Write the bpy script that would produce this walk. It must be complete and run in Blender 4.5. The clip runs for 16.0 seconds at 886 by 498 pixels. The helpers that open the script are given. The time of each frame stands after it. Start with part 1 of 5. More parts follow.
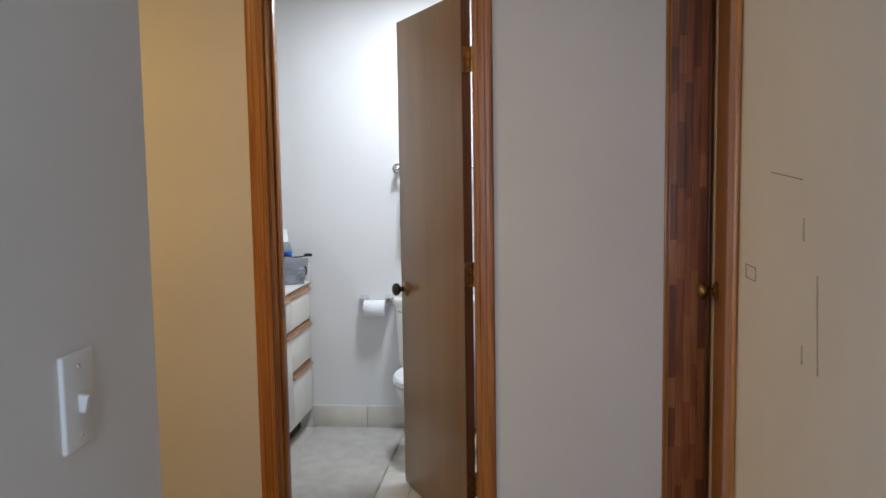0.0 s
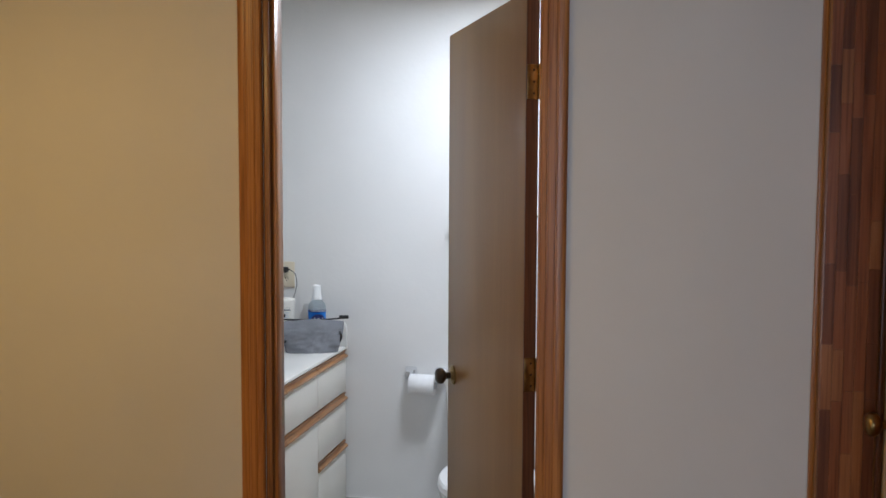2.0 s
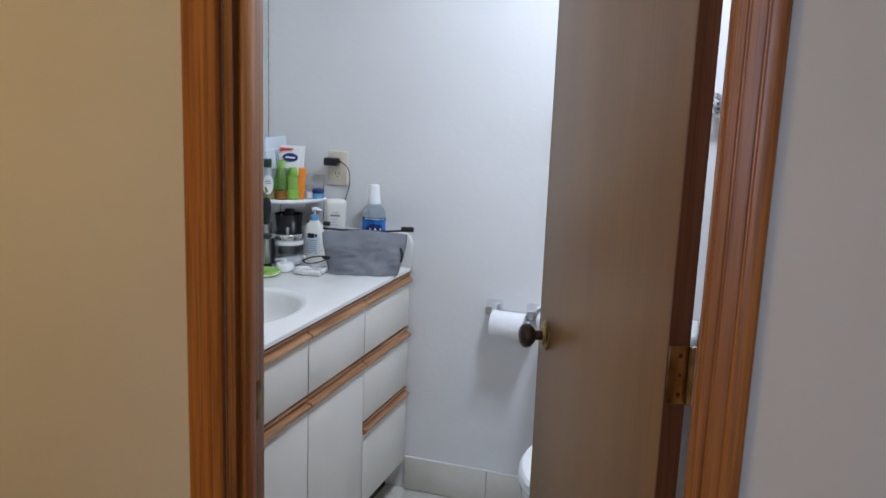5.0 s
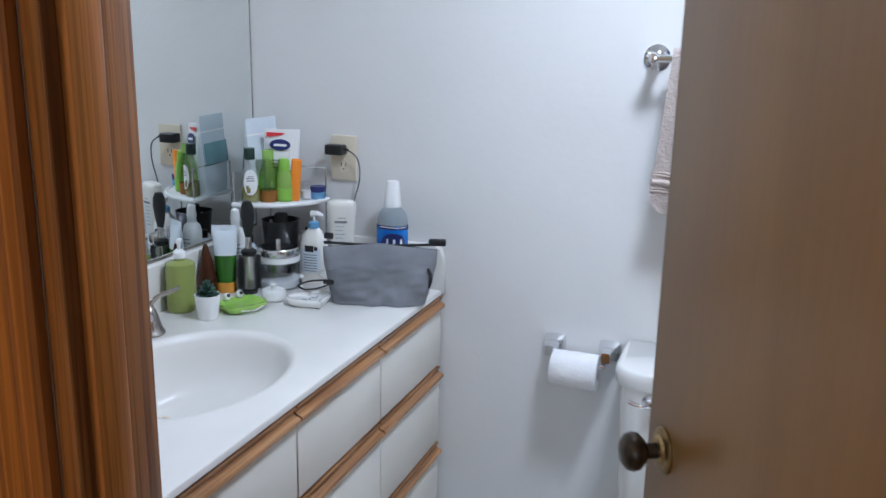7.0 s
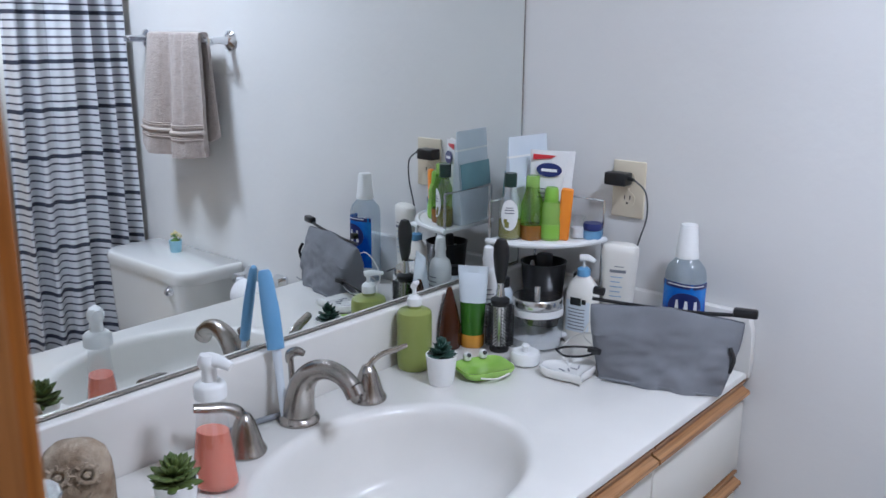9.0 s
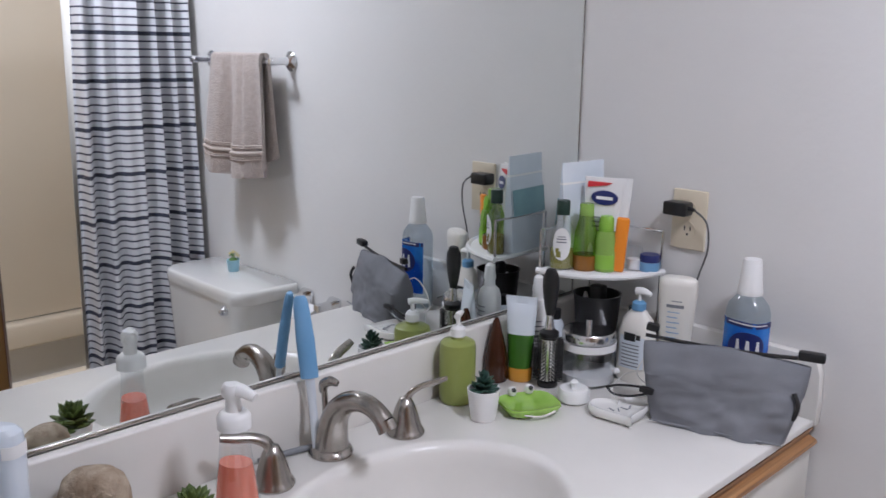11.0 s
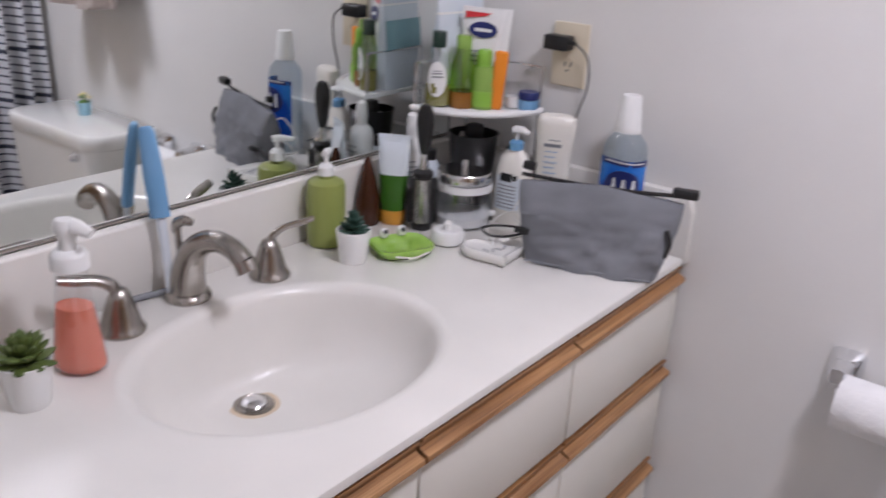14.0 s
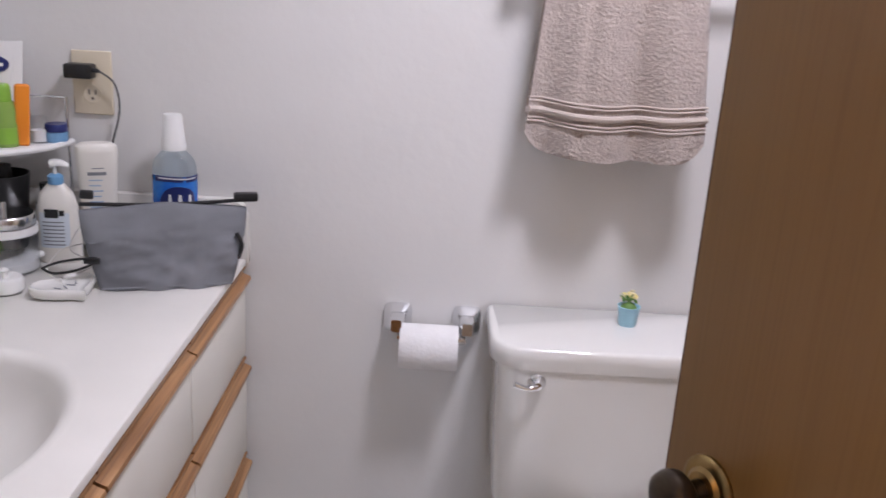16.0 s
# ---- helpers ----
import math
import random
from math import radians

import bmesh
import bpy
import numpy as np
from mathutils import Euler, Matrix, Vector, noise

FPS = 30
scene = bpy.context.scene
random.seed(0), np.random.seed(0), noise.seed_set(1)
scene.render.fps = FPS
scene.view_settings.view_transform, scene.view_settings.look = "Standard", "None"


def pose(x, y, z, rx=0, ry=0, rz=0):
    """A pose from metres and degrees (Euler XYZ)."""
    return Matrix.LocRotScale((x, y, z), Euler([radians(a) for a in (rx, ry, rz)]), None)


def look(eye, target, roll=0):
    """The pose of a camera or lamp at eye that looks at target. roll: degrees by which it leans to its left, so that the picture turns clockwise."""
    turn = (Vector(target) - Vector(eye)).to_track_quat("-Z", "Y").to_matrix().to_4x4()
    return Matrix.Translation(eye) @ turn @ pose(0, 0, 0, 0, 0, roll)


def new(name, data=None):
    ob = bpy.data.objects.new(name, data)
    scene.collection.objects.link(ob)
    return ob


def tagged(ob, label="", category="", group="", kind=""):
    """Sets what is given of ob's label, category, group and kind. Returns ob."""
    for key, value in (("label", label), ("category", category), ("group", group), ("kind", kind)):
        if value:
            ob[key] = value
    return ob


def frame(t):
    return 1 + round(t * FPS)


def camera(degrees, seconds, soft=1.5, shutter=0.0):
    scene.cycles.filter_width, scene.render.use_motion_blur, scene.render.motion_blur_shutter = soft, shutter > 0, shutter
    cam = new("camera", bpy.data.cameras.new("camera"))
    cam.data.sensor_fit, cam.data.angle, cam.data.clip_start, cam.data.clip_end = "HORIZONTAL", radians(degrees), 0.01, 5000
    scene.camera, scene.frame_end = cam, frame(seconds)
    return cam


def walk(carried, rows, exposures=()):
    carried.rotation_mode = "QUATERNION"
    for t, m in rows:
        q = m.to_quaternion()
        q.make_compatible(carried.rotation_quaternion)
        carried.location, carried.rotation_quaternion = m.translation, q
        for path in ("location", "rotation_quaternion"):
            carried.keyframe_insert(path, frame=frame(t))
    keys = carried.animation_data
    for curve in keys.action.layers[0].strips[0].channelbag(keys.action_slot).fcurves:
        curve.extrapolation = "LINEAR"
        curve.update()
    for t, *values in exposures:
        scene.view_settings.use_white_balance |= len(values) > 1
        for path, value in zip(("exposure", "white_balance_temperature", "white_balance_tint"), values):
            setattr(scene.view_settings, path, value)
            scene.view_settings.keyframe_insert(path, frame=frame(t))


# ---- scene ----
cam = camera(53.98, 16.0, 1.5, 0.4)
PATH = [
    (0.0, pose(0.725, -0.063, 1.434, 84.31, 0.87, 5.56)),
    (0.5, pose(0.693, 0.161, 1.475, 84.12, 1.11, 5.82)),
    (1.0, pose(0.684, 0.366, 1.496, 84.44, 0.35, 7.03)),
    (1.5, pose(0.692, 0.569, 1.491, 85.14, 0.08, 9.04)),
    (2.0, pose(0.725, 0.784, 1.517, 86.08, -0.26, 11.23)),
    (2.5, pose(0.735, 0.967, 1.539, 86.37, -0.23, 12.42)),
    (3.0, pose(0.703, 1.142, 1.522, 86.20, -0.76, 13.41)),
    (3.5, pose(0.645, 1.315, 1.513, 85.76, -1.09, 14.25)),
    (4.0, pose(0.598, 1.444, 1.478, 83.49, -1.98, 15.84)),
    (6.5, pose(0.421, 2.349, 1.438, 75.98, -0.82, 20.67)),
    (7.0, pose(0.285, 2.486, 1.451, 75.98, -1.13, 20.46)),
    (7.5, pose(0.190, 2.607, 1.448, 76.48, -1.24, 19.88)),
    (8.0, pose(0.157, 2.706, 1.441, 76.79, -0.87, 24.27)),
    (8.5, pose(0.133, 2.823, 1.440, 76.29, -0.26, 35.73)),
    (9.0, pose(0.111, 2.922, 1.445, 75.74, -0.43, 40.44)),
    (9.5, pose(0.115, 2.980, 1.430, 76.02, -0.26, 41.32)),
    (12.0, pose(0.079, 3.004, 1.451, 75.38, -3.10, 50.63)),
    (12.5, pose(0.063, 2.981, 1.400, 70.63, -3.25, 52.68)),
    (13.0, pose(0.067, 2.985, 1.370, 69.05, -2.70, 52.23)),
    (13.5, pose(0.085, 3.037, 1.371, 67.71, -2.07, 47.15)),
    (14.0, pose(0.074, 3.071, 1.379, 68.24, -2.99, 38.13)),
    (14.5, pose(0.046, 3.057, 1.382, 70.81, -3.87, 27.81)),
    (15.0, pose(-0.019, 2.997, 1.374, 72.90, -4.01, 15.69)),
    (15.5, pose(-0.068, 2.934, 1.367, 72.62, -3.48, 6.28)),
    (16.0, pose(-0.082, 2.889, 1.354, 72.56, -3.31, 0.65)),
]
EXPO = [(0.0, 0.12, 6000, 0), (2.0, -0.05, 5950, 0), (3.5, -0.25, 5650, 2), (6.3, 0.07, 5600, 1), (7.0, 0.00, 5500, 1), (8.0, -0.17, 5500, 0), (8.5, -0.19, 5500, 3), (9.0, -0.01, 5600, 5), (12.0, -0.21, 6350, 13), (12.5, -0.08, 6400, 14), (16.0, -0.08, 6450, 15)]
walk(cam, PATH, EXPO)

# ---- light ----
world = bpy.data.worlds.new("world")
scene.world = world
world.use_nodes = True
wn = world.node_tree
sky = wn.nodes.new("ShaderNodeTexSky")
sky.sky_type, sky.sun_disc, sky.sun_elevation, sky.sun_rotation = "NISHITA", False, radians(35), radians(200)
wn.links.new(sky.outputs[0], wn.nodes["Background"].inputs[0])
wn.nodes["Background"].inputs[1].default_value = 0.1


def area(name, m, sx, sy, watts, colour):
    d = bpy.data.lights.new(name, "AREA")
    d.shape, d.size, d.size_y, d.energy, d.color = "RECTANGLE", sx, sy, watts, colour
    o = new(name, d)
    o.matrix_world = m
    return o


# the bathroom's ceiling light, the lamp in the side hall, and daylight in the window behind the walker
area("bathroom_lamp", look((0.28, 3.80, 2.335), (0.28, 3.80, 0)), 0.25, 0.25, 22.5, (0.89, 0.89, 1.0))
area("hall_lamp", look((-0.75, 1.75, 2.33), (-0.75, 1.75, 0)), 0.22, 0.22, 12.2, (1.0, 0.585, 0.19))
area("daylight", look((0.67, -2.62, 1.45), (0.67, 0, 1.3)), 0.9, 1.2, 44, (0.66, 0.76, 1.0))


# ---- materials ----
def material(name, colour, rough=0.5, metal=0.0, colour2=None, scale=8.0, stretch=(1, 1, 1), bump=0.0, bump_scale=200.0,
             glass=0.0, mix=(0.35, 0.65), coat=0.0, detail=6.0, sheen=0.0, rough2=None, ior=1.45):
    m = bpy.data.materials.new(name)
    m.use_nodes = True
    nt = m.node_tree
    b = nt.nodes["Principled BSDF"]
    b.inputs["Base Color"].default_value = (*colour, 1)
    b.inputs["Roughness"].default_value = rough
    b.inputs["Metallic"].default_value = metal
    b.inputs["Transmission Weight"].default_value = glass
    b.inputs["Coat Weight"].default_value = coat
    b.inputs["Coat Roughness"].default_value = 0.15
    b.inputs["Sheen Weight"].default_value = sheen
    b.inputs["IOR"].default_value = ior
    co = nt.nodes.new("ShaderNodeTexCoord")
    if colour2:
        mp = nt.nodes.new("ShaderNodeMapping")
        mp.inputs["Scale"].default_value = stretch
        nt.links.new(co.outputs["Object"], mp.inputs[0])
        n = nt.nodes.new("ShaderNodeTexNoise")
        n.inputs["Scale"].default_value, n.inputs["Detail"].default_value = scale, detail
        nt.links.new(mp.outputs[0], n.inputs["Vector"])
        r = nt.nodes.new("ShaderNodeValToRGB")
        r.color_ramp.elements[0].position, r.color_ramp.elements[1].position = mix
        r.color_ramp.elements[0].color, r.color_ramp.elements[1].color = (*colour, 1), (*colour2, 1)
        nt.links.new(n.outputs["Fac"], r.inputs[0])
        nt.links.new(r.outputs[0], b.inputs["Base Color"])
        if rough2 is not None:
            k = nt.nodes.new("ShaderNodeMapRange")
            k.inputs["To Min"].default_value, k.inputs["To Max"].default_value = rough, rough2
            nt.links.new(n.outputs["Fac"], k.inputs[0])
            nt.links.new(k.outputs[0], b.inputs["Roughness"])
    if bump:
        n2 = nt.nodes.new("ShaderNodeTexNoise")
        n2.inputs["Scale"].default_value, n2.inputs["Detail"].default_value = bump_scale, 3
        nt.links.new(co.outputs["Object"], n2.inputs["Vector"])
        bp = nt.nodes.new("ShaderNodeBump")
        bp.inputs["Strength"].default_value, bp.inputs["Distance"].default_value = bump, 0.004
        nt.links.new(n2.outputs["Fac"], bp.inputs["Height"])
        nt.links.new(bp.outputs[0], b.inputs["Normal"])
    return m


def wood(name, dark, mid, pale, axis="z", rough=0.35, bands=55.0, coat=0.25, pore=0.55):
    """Stained wood: long pores and soft bands along one axis."""
    m = bpy.data.materials.new(name)
    m.use_nodes = True
    nt = m.node_tree
    b = nt.nodes["Principled BSDF"]
    b.inputs["Roughness"].default_value, b.inputs["Coat Weight"].default_value, b.inputs["Coat Roughness"].default_value = rough, coat, 0.25
    co = nt.nodes.new("ShaderNodeTexCoord")

    def stretched(s, scale, detail):
        mp = nt.nodes.new("ShaderNodeMapping")
        mp.inputs["Scale"].default_value = [s if a == axis else 1.0 for a in "xyz"]
        nt.links.new(co.outputs["Object"], mp.inputs[0])
        n = nt.nodes.new("ShaderNodeTexNoise")
        n.inputs["Scale"].default_value, n.inputs["Detail"].default_value, n.inputs["Distortion"].default_value = scale, detail, 0.6
        nt.links.new(mp.outputs[0], n.inputs["Vector"])
        return n
    broad, pores = stretched(0.05, bands, 4), stretched(0.016, 230, 4)
    r = nt.nodes.new("ShaderNodeValToRGB")
    r.color_ramp.elements[0].position, r.color_ramp.elements[1].position = 0.3, 0.72
    r.color_ramp.elements[0].color, r.color_ramp.elements[1].color = (*dark, 1), (*pale, 1)
    e = r.color_ramp.elements.new(0.5)
    e.color = (*mid, 1)
    nt.links.new(broad.outputs["Fac"], r.inputs[0])
    r2 = nt.nodes.new("ShaderNodeValToRGB")
    r2.color_ramp.elements[0].position, r2.color_ramp.elements[1].position = 0.38, 0.54
    r2.color_ramp.elements[0].color, r2.color_ramp.elements[1].color = (0.40, 0.34, 0.31, 1), (1, 1, 1, 1)
    nt.links.new(pores.outputs["Fac"], r2.inputs[0])
    mx = nt.nodes.new("ShaderNodeMix")
    mx.data_type, mx.blend_type = "RGBA", "MULTIPLY"
    mx.inputs["Factor"].default_value = pore
    nt.links.new(r.outputs[0], mx.inputs["A"])
    nt.links.new(r2.outputs[0], mx.inputs["B"])
    nt.links.new(mx.outputs["Result"], b.inputs["Base Color"])
    bp = nt.nodes.new("ShaderNodeBump")
    bp.inputs["Strength"].default_value, bp.inputs["Distance"].default_value = 0.15, 0.001
    nt.links.new(pores.outputs["Fac"], bp.inputs["Height"])
    nt.links.new(bp.outputs[0], b.inputs["Normal"])
    return m


def thin_clear(name, tint, gloss):
    """Thin clear plastic or glass: light passes straight through, with a faint shine."""
    m = bpy.data.materials.new(name)
    m.use_nodes = True
    nt = m.node_tree
    nt.nodes.remove(nt.nodes["Principled BSDF"])
    t, g, mx = nt.nodes.new("ShaderNodeBsdfTransparent"), nt.nodes.new("ShaderNodeBsdfGlossy"), nt.nodes.new("ShaderNodeMixShader")
    t.inputs[0].default_value = (*tint, 1)
    g.inputs["Roughness"].default_value = 0.06
    mx.inputs[0].default_value = gloss
    nt.links.new(t.outputs[0], mx.inputs[1])
    nt.links.new(g.outputs[0], mx.inputs[2])
    nt.links.new(mx.outputs[0], nt.nodes["Material Output"].inputs[0])
    return m


M_WALL = material("wall_paint", (0.75, 0.735, 0.715), 0.55, colour2=(0.78, 0.765, 0.745), scale=3, bump=0.20, bump_scale=40)
M_HALL = material("hall_paint", (0.71, 0.685, 0.65), 0.6, colour2=(0.745, 0.72, 0.685), scale=2.5, bump=0.12, bump_scale=46)
M_CEIL = material("ceiling_paint", (0.8, 0.79, 0.77), 0.8, colour2=(0.83, 0.82, 0.8), scale=5, bump=0.8, bump_scale=60)
M_TRIM = wood("trim_wood", (0.33, 0.118, 0.022), (0.42, 0.160, 0.032), (0.50, 0.205, 0.045), bands=30, coat=0.06)
M_JAMB = wood("jamb_wood", (0.25, 0.100, 0.028), (0.32, 0.134, 0.038), (0.39, 0.172, 0.053), bands=26, coat=0.08, pore=0.75)
M_DOOR = wood("door_veneer", (0.215, 0.112, 0.033), (0.245, 0.131, 0.040), (0.275, 0.150, 0.047), bands=7, rough=0.36, coat=0.06, pore=0.12)
M_DOOR2 = wood("second_door_veneer", (0.33, 0.135, 0.030), (0.39, 0.165, 0.038), (0.45, 0.195, 0.048), bands=9, rough=0.40, coat=0.06, pore=0.2)
M_EDGE = wood("door_side_strip", (0.07, 0.024, 0.010), (0.11, 0.038, 0.016), (0.15, 0.055, 0.024))
M_PULL = wood("pull_oak", (0.27, 0.125, 0.045), (0.40, 0.20, 0.080), (0.52, 0.29, 0.13), axis="y", bands=90)
# painted light in the second door's gap; also the tan drain ring
M_PALE = material("gap_light_and_drain_ring", (0.62, 0.5, 0.36), 0.5, colour2=(0.7, 0.58, 0.43), scale=30, stretch=(1, 1, .1))
M_LAM = material("laminate", (0.80, 0.775, 0.71), 0.36, colour2=(0.825, 0.80, 0.74), scale=6, bump=0.05, bump_scale=300)
M_DARK = material("kick_shade_and_soil", (0.05, 0.04, 0.03), 0.8, colour2=(0.07, 0.055, 0.04), scale=20)
M_MARBLE = material("cultured_marble", (0.735, 0.715, 0.675), 0.29, colour2=(0.79, 0.765, 0.725), scale=5, coat=0.04)
M_MIRROR = material("mirror_silver", (0.86, 0.89, 0.88), 0.01, 1.0)
M_CHROME = material("chrome", (0.80, 0.81, 0.83), 0.07, 1.0)
M_NICKEL = material("brushed_nickel", (0.36, 0.335, 0.31), 0.27, 1.0, colour2=(0.42, 0.39, 0.36), scale=60)
M_BRASS = material("antique_brass", (0.20, 0.135, 0.055), 0.28, 1.0, colour2=(0.42, 0.285, 0.12), scale=25)
M_BRONZE = material("dark_bronze", (0.05, 0.038, 0.03), 0.35, 0.8, colour2=(0.09, 0.07, 0.05), scale=40)
M_PORC = material("porcelain", (0.80, 0.79, 0.76), 0.10, colour2=(0.82, 0.81, 0.785), scale=3, coat=0.5)
M_TILE = material("floor_tile", (0.66, 0.62, 0.54), 0.25, colour2=(0.72, 0.68, 0.60), scale=9)
M_GROUT = material("grout", (0.42, 0.38, 0.32), 0.9, colour2=(0.5, 0.46, 0.4), scale=60)
M_RUG = material("bath_rug", (0.50, 0.47, 0.42), 0.95, colour2=(0.60, 0.57, 0.51), scale=14, bump=1.0, bump_scale=260, sheen=0.3)
M_CARPET = material("carpet", (0.32, 0.26, 0.19), 0.95, colour2=(0.40, 0.33, 0.25), scale=90, bump=1.0, bump_scale=400)
M_TUB = material("tub_fibreglass", (0.80, 0.71, 0.575), 0.22, colour2=(0.82, 0.735, 0.60), scale=2, coat=0.3)
M_TOWEL = material("terry_cloth", (0.43, 0.365, 0.33), 0.95, colour2=(0.53, 0.455, 0.415), scale=60, detail=7, bump=1.0, bump_scale=190, sheen=0.3, mix=(0.25, 0.75))
M_TOWELB = material("towel_band", (0.52, 0.445, 0.40), 0.85, colour2=(0.58, 0.50, 0.455), scale=300, stretch=(.1, .1, 1), bump=0.4, bump_scale=500)
M_PAPER = material("tissue_paper", (0.86, 0.85, 0.85), 0.9, colour2=(0.82, 0.81, 0.81), scale=40, bump=0.3, bump_scale=120)
M_ALMOND = material("almond_plastic", (0.70, 0.62, 0.47), 0.35, colour2=(0.72, 0.64, 0.5), scale=8)
M_BLACK = material("black_plastic", (0.012, 0.012, 0.013), 0.35, colour2=(0.02, 0.02, 0.021), scale=30)
M_WHITE = material("white_plastic", (0.82, 0.82, 0.81), 0.3, colour2=(0.84, 0.84, 0.83), scale=10)
M_OFFWHITE = material("bottle_white", (0.80, 0.77, 0.71), 0.32, colour2=(0.82, 0.79, 0.73), scale=10)
M_GREY = material("waxed_canvas", (0.135, 0.14, 0.157), 0.60, colour2=(0.265, 0.272, 0.30), scale=9, bump=0.5, bump_scale=700, mix=(0.2, 0.85), detail=9)
M_GREENP = material("olive_plastic", (0.25, 0.295, 0.075), 0.28, colour2=(0.30, 0.34, 0.10), scale=8)
M_LIME = material("lime_plastic", (0.23, 0.46, 0.05), 0.3, colour2=(0.28, 0.52, 0.08), scale=8)
M_FROG = material("frog_glaze", (0.28, 0.50, 0.08), 0.15, colour2=(0.36, 0.58, 0.12), scale=18, coat=0.5)
M_ORANGE = material("orange_plastic", (0.85, 0.26, 0.02), 0.35, colour2=(0.88, 0.29, 0.03), scale=8)
M_BLUE = material("blue_label", (0.012, 0.085, 0.50), 0.25, colour2=(0.05, 0.32, 0.78), scale=14, mix=(0.42, 0.72))
M_NAVY = material("navy_print", (0.02, 0.03, 0.14), 0.35)
M_RED = material("red_print", (0.62, 0.04, 0.05), 0.35)
M_SKY = material("sky_plastic", (0.16, 0.36, 0.60), 0.35, colour2=(0.2, 0.4, 0.64), scale=9)
M_TEAL = material("teal_film", (0.20, 0.36, 0.40), 0.25, colour2=(0.28, 0.46, 0.5), scale=9)
M_FILM = material("pale_film", (0.66, 0.72, 0.78), 0.25, colour2=(0.74, 0.79, 0.84), scale=9)
M_PINKL = material("pink_soap", (1.0, 0.30, 0.20), 0.06, glass=0.35, colour2=(1.0, 0.36, 0.25), scale=6, ior=1.36)
M_GLASS = thin_clear("clear_plastic", (0.95, 0.96, 0.965), 0.10)
M_LIQ = thin_clear("mouthwash_bottle_clear", (0.80, 0.86, 0.90), 0.12)
M_GREENC = thin_clear("clear_green_bottle", (0.66, 0.84, 0.36), 0.12)
M_GREENL = material("green_gel", (0.05, 0.17, 0.02), 0.1, glass=0.25, colour2=(0.07, 0.22, 0.03), scale=6)
M_AMBER = material("amber_bottle", (0.045, 0.013, 0.006), 0.1, glass=0.0, colour2=(0.06, 0.018, 0.008), scale=6)
M_LEAF1 = material("succulent_green", (0.065, 0.105, 0.020), 0.5, colour2=(0.14, 0.18, 0.05), scale=45)
M_LEAF2 = material("succulent_blue", (0.015, 0.05, 0.036), 0.5, colour2=(0.04, 0.095, 0.07), scale=45)
M_LEAF3 = material("flower_leaf", (0.10, 0.22, 0.05), 0.6, colour2=(0.16, 0.3, 0.08), scale=45)
M_PETAL = material("flower_petal", (0.84, 0.82, 0.68), 0.6, colour2=(0.80, 0.66, 0.16), scale=90)
M_STONE = material("carved_stone", (0.22, 0.155, 0.10), 0.7, colour2=(0.50, 0.41, 0.31), scale=28, bump=0.9, bump_scale=110, detail=10)
M_YEL = material("yellow_paper", (0.84, 0.60, 0.06), 0.7)
M_HONEY = material("honey_liquid", (0.22, 0.085, 0.015), 0.12, colour2=(0.30, 0.13, 0.025), scale=12)
M_OLIVEL = material("olive_liquid", (0.20, 0.19, 0.05), 0.12, colour2=(0.30, 0.28, 0.08), scale=14)
M_LIMEL = material("lime_liquid", (0.34, 0.56, 0.12), 0.15, glass=0.3, colour2=(0.40, 0.62, 0.16), scale=10)
M_AMBERGEL = material("amber_gel", (0.60, 0.26, 0.03), 0.2, colour2=(0.66, 0.32, 0.05), scale=8)
M_INK = material("print_grey", (0.22, 0.23, 0.25), 0.5)
M_INKB = material("print_blue", (0.28, 0.42, 0.62), 0.5)
M_GREENB = material("print_green", (0.06, 0.20, 0.05), 0.5)
M_SCRATCH = material("wall_scratch", (0.30, 0.24, 0.18), 0.8)
M_CORD = material("white_cord", (0.75, 0.73, 0.69), 0.4)
M_GREYCORD = material("grey_cord", (0.10, 0.10, 0.10), 0.45)
M_SILVER = material("silver_lid", (0.62, 0.62, 0.62), 0.22, 1.0, colour2=(0.7, 0.7, 0.7), scale=50, stretch=(1, 1, .05))
M_CAP = material("dark_green_cap", (0.012, 0.035, 0.025), 0.35)
M_PALEBLUE = material("pale_blue_tin", (0.36, 0.64, 0.78), 0.4, colour2=(0.40, 0.68, 0.81), scale=12)
M_LAMP = bpy.data.materials.new("lamp_glass")
M_LAMP.use_nodes = True
M_LAMP.node_tree.nodes["Principled BSDF"].inputs["Emission Color"].default_value = (1, 0.98, 0.95, 1)
M_LAMP.node_tree.nodes["Principled BSDF"].inputs["Emission Strength"].default_value = 3.0


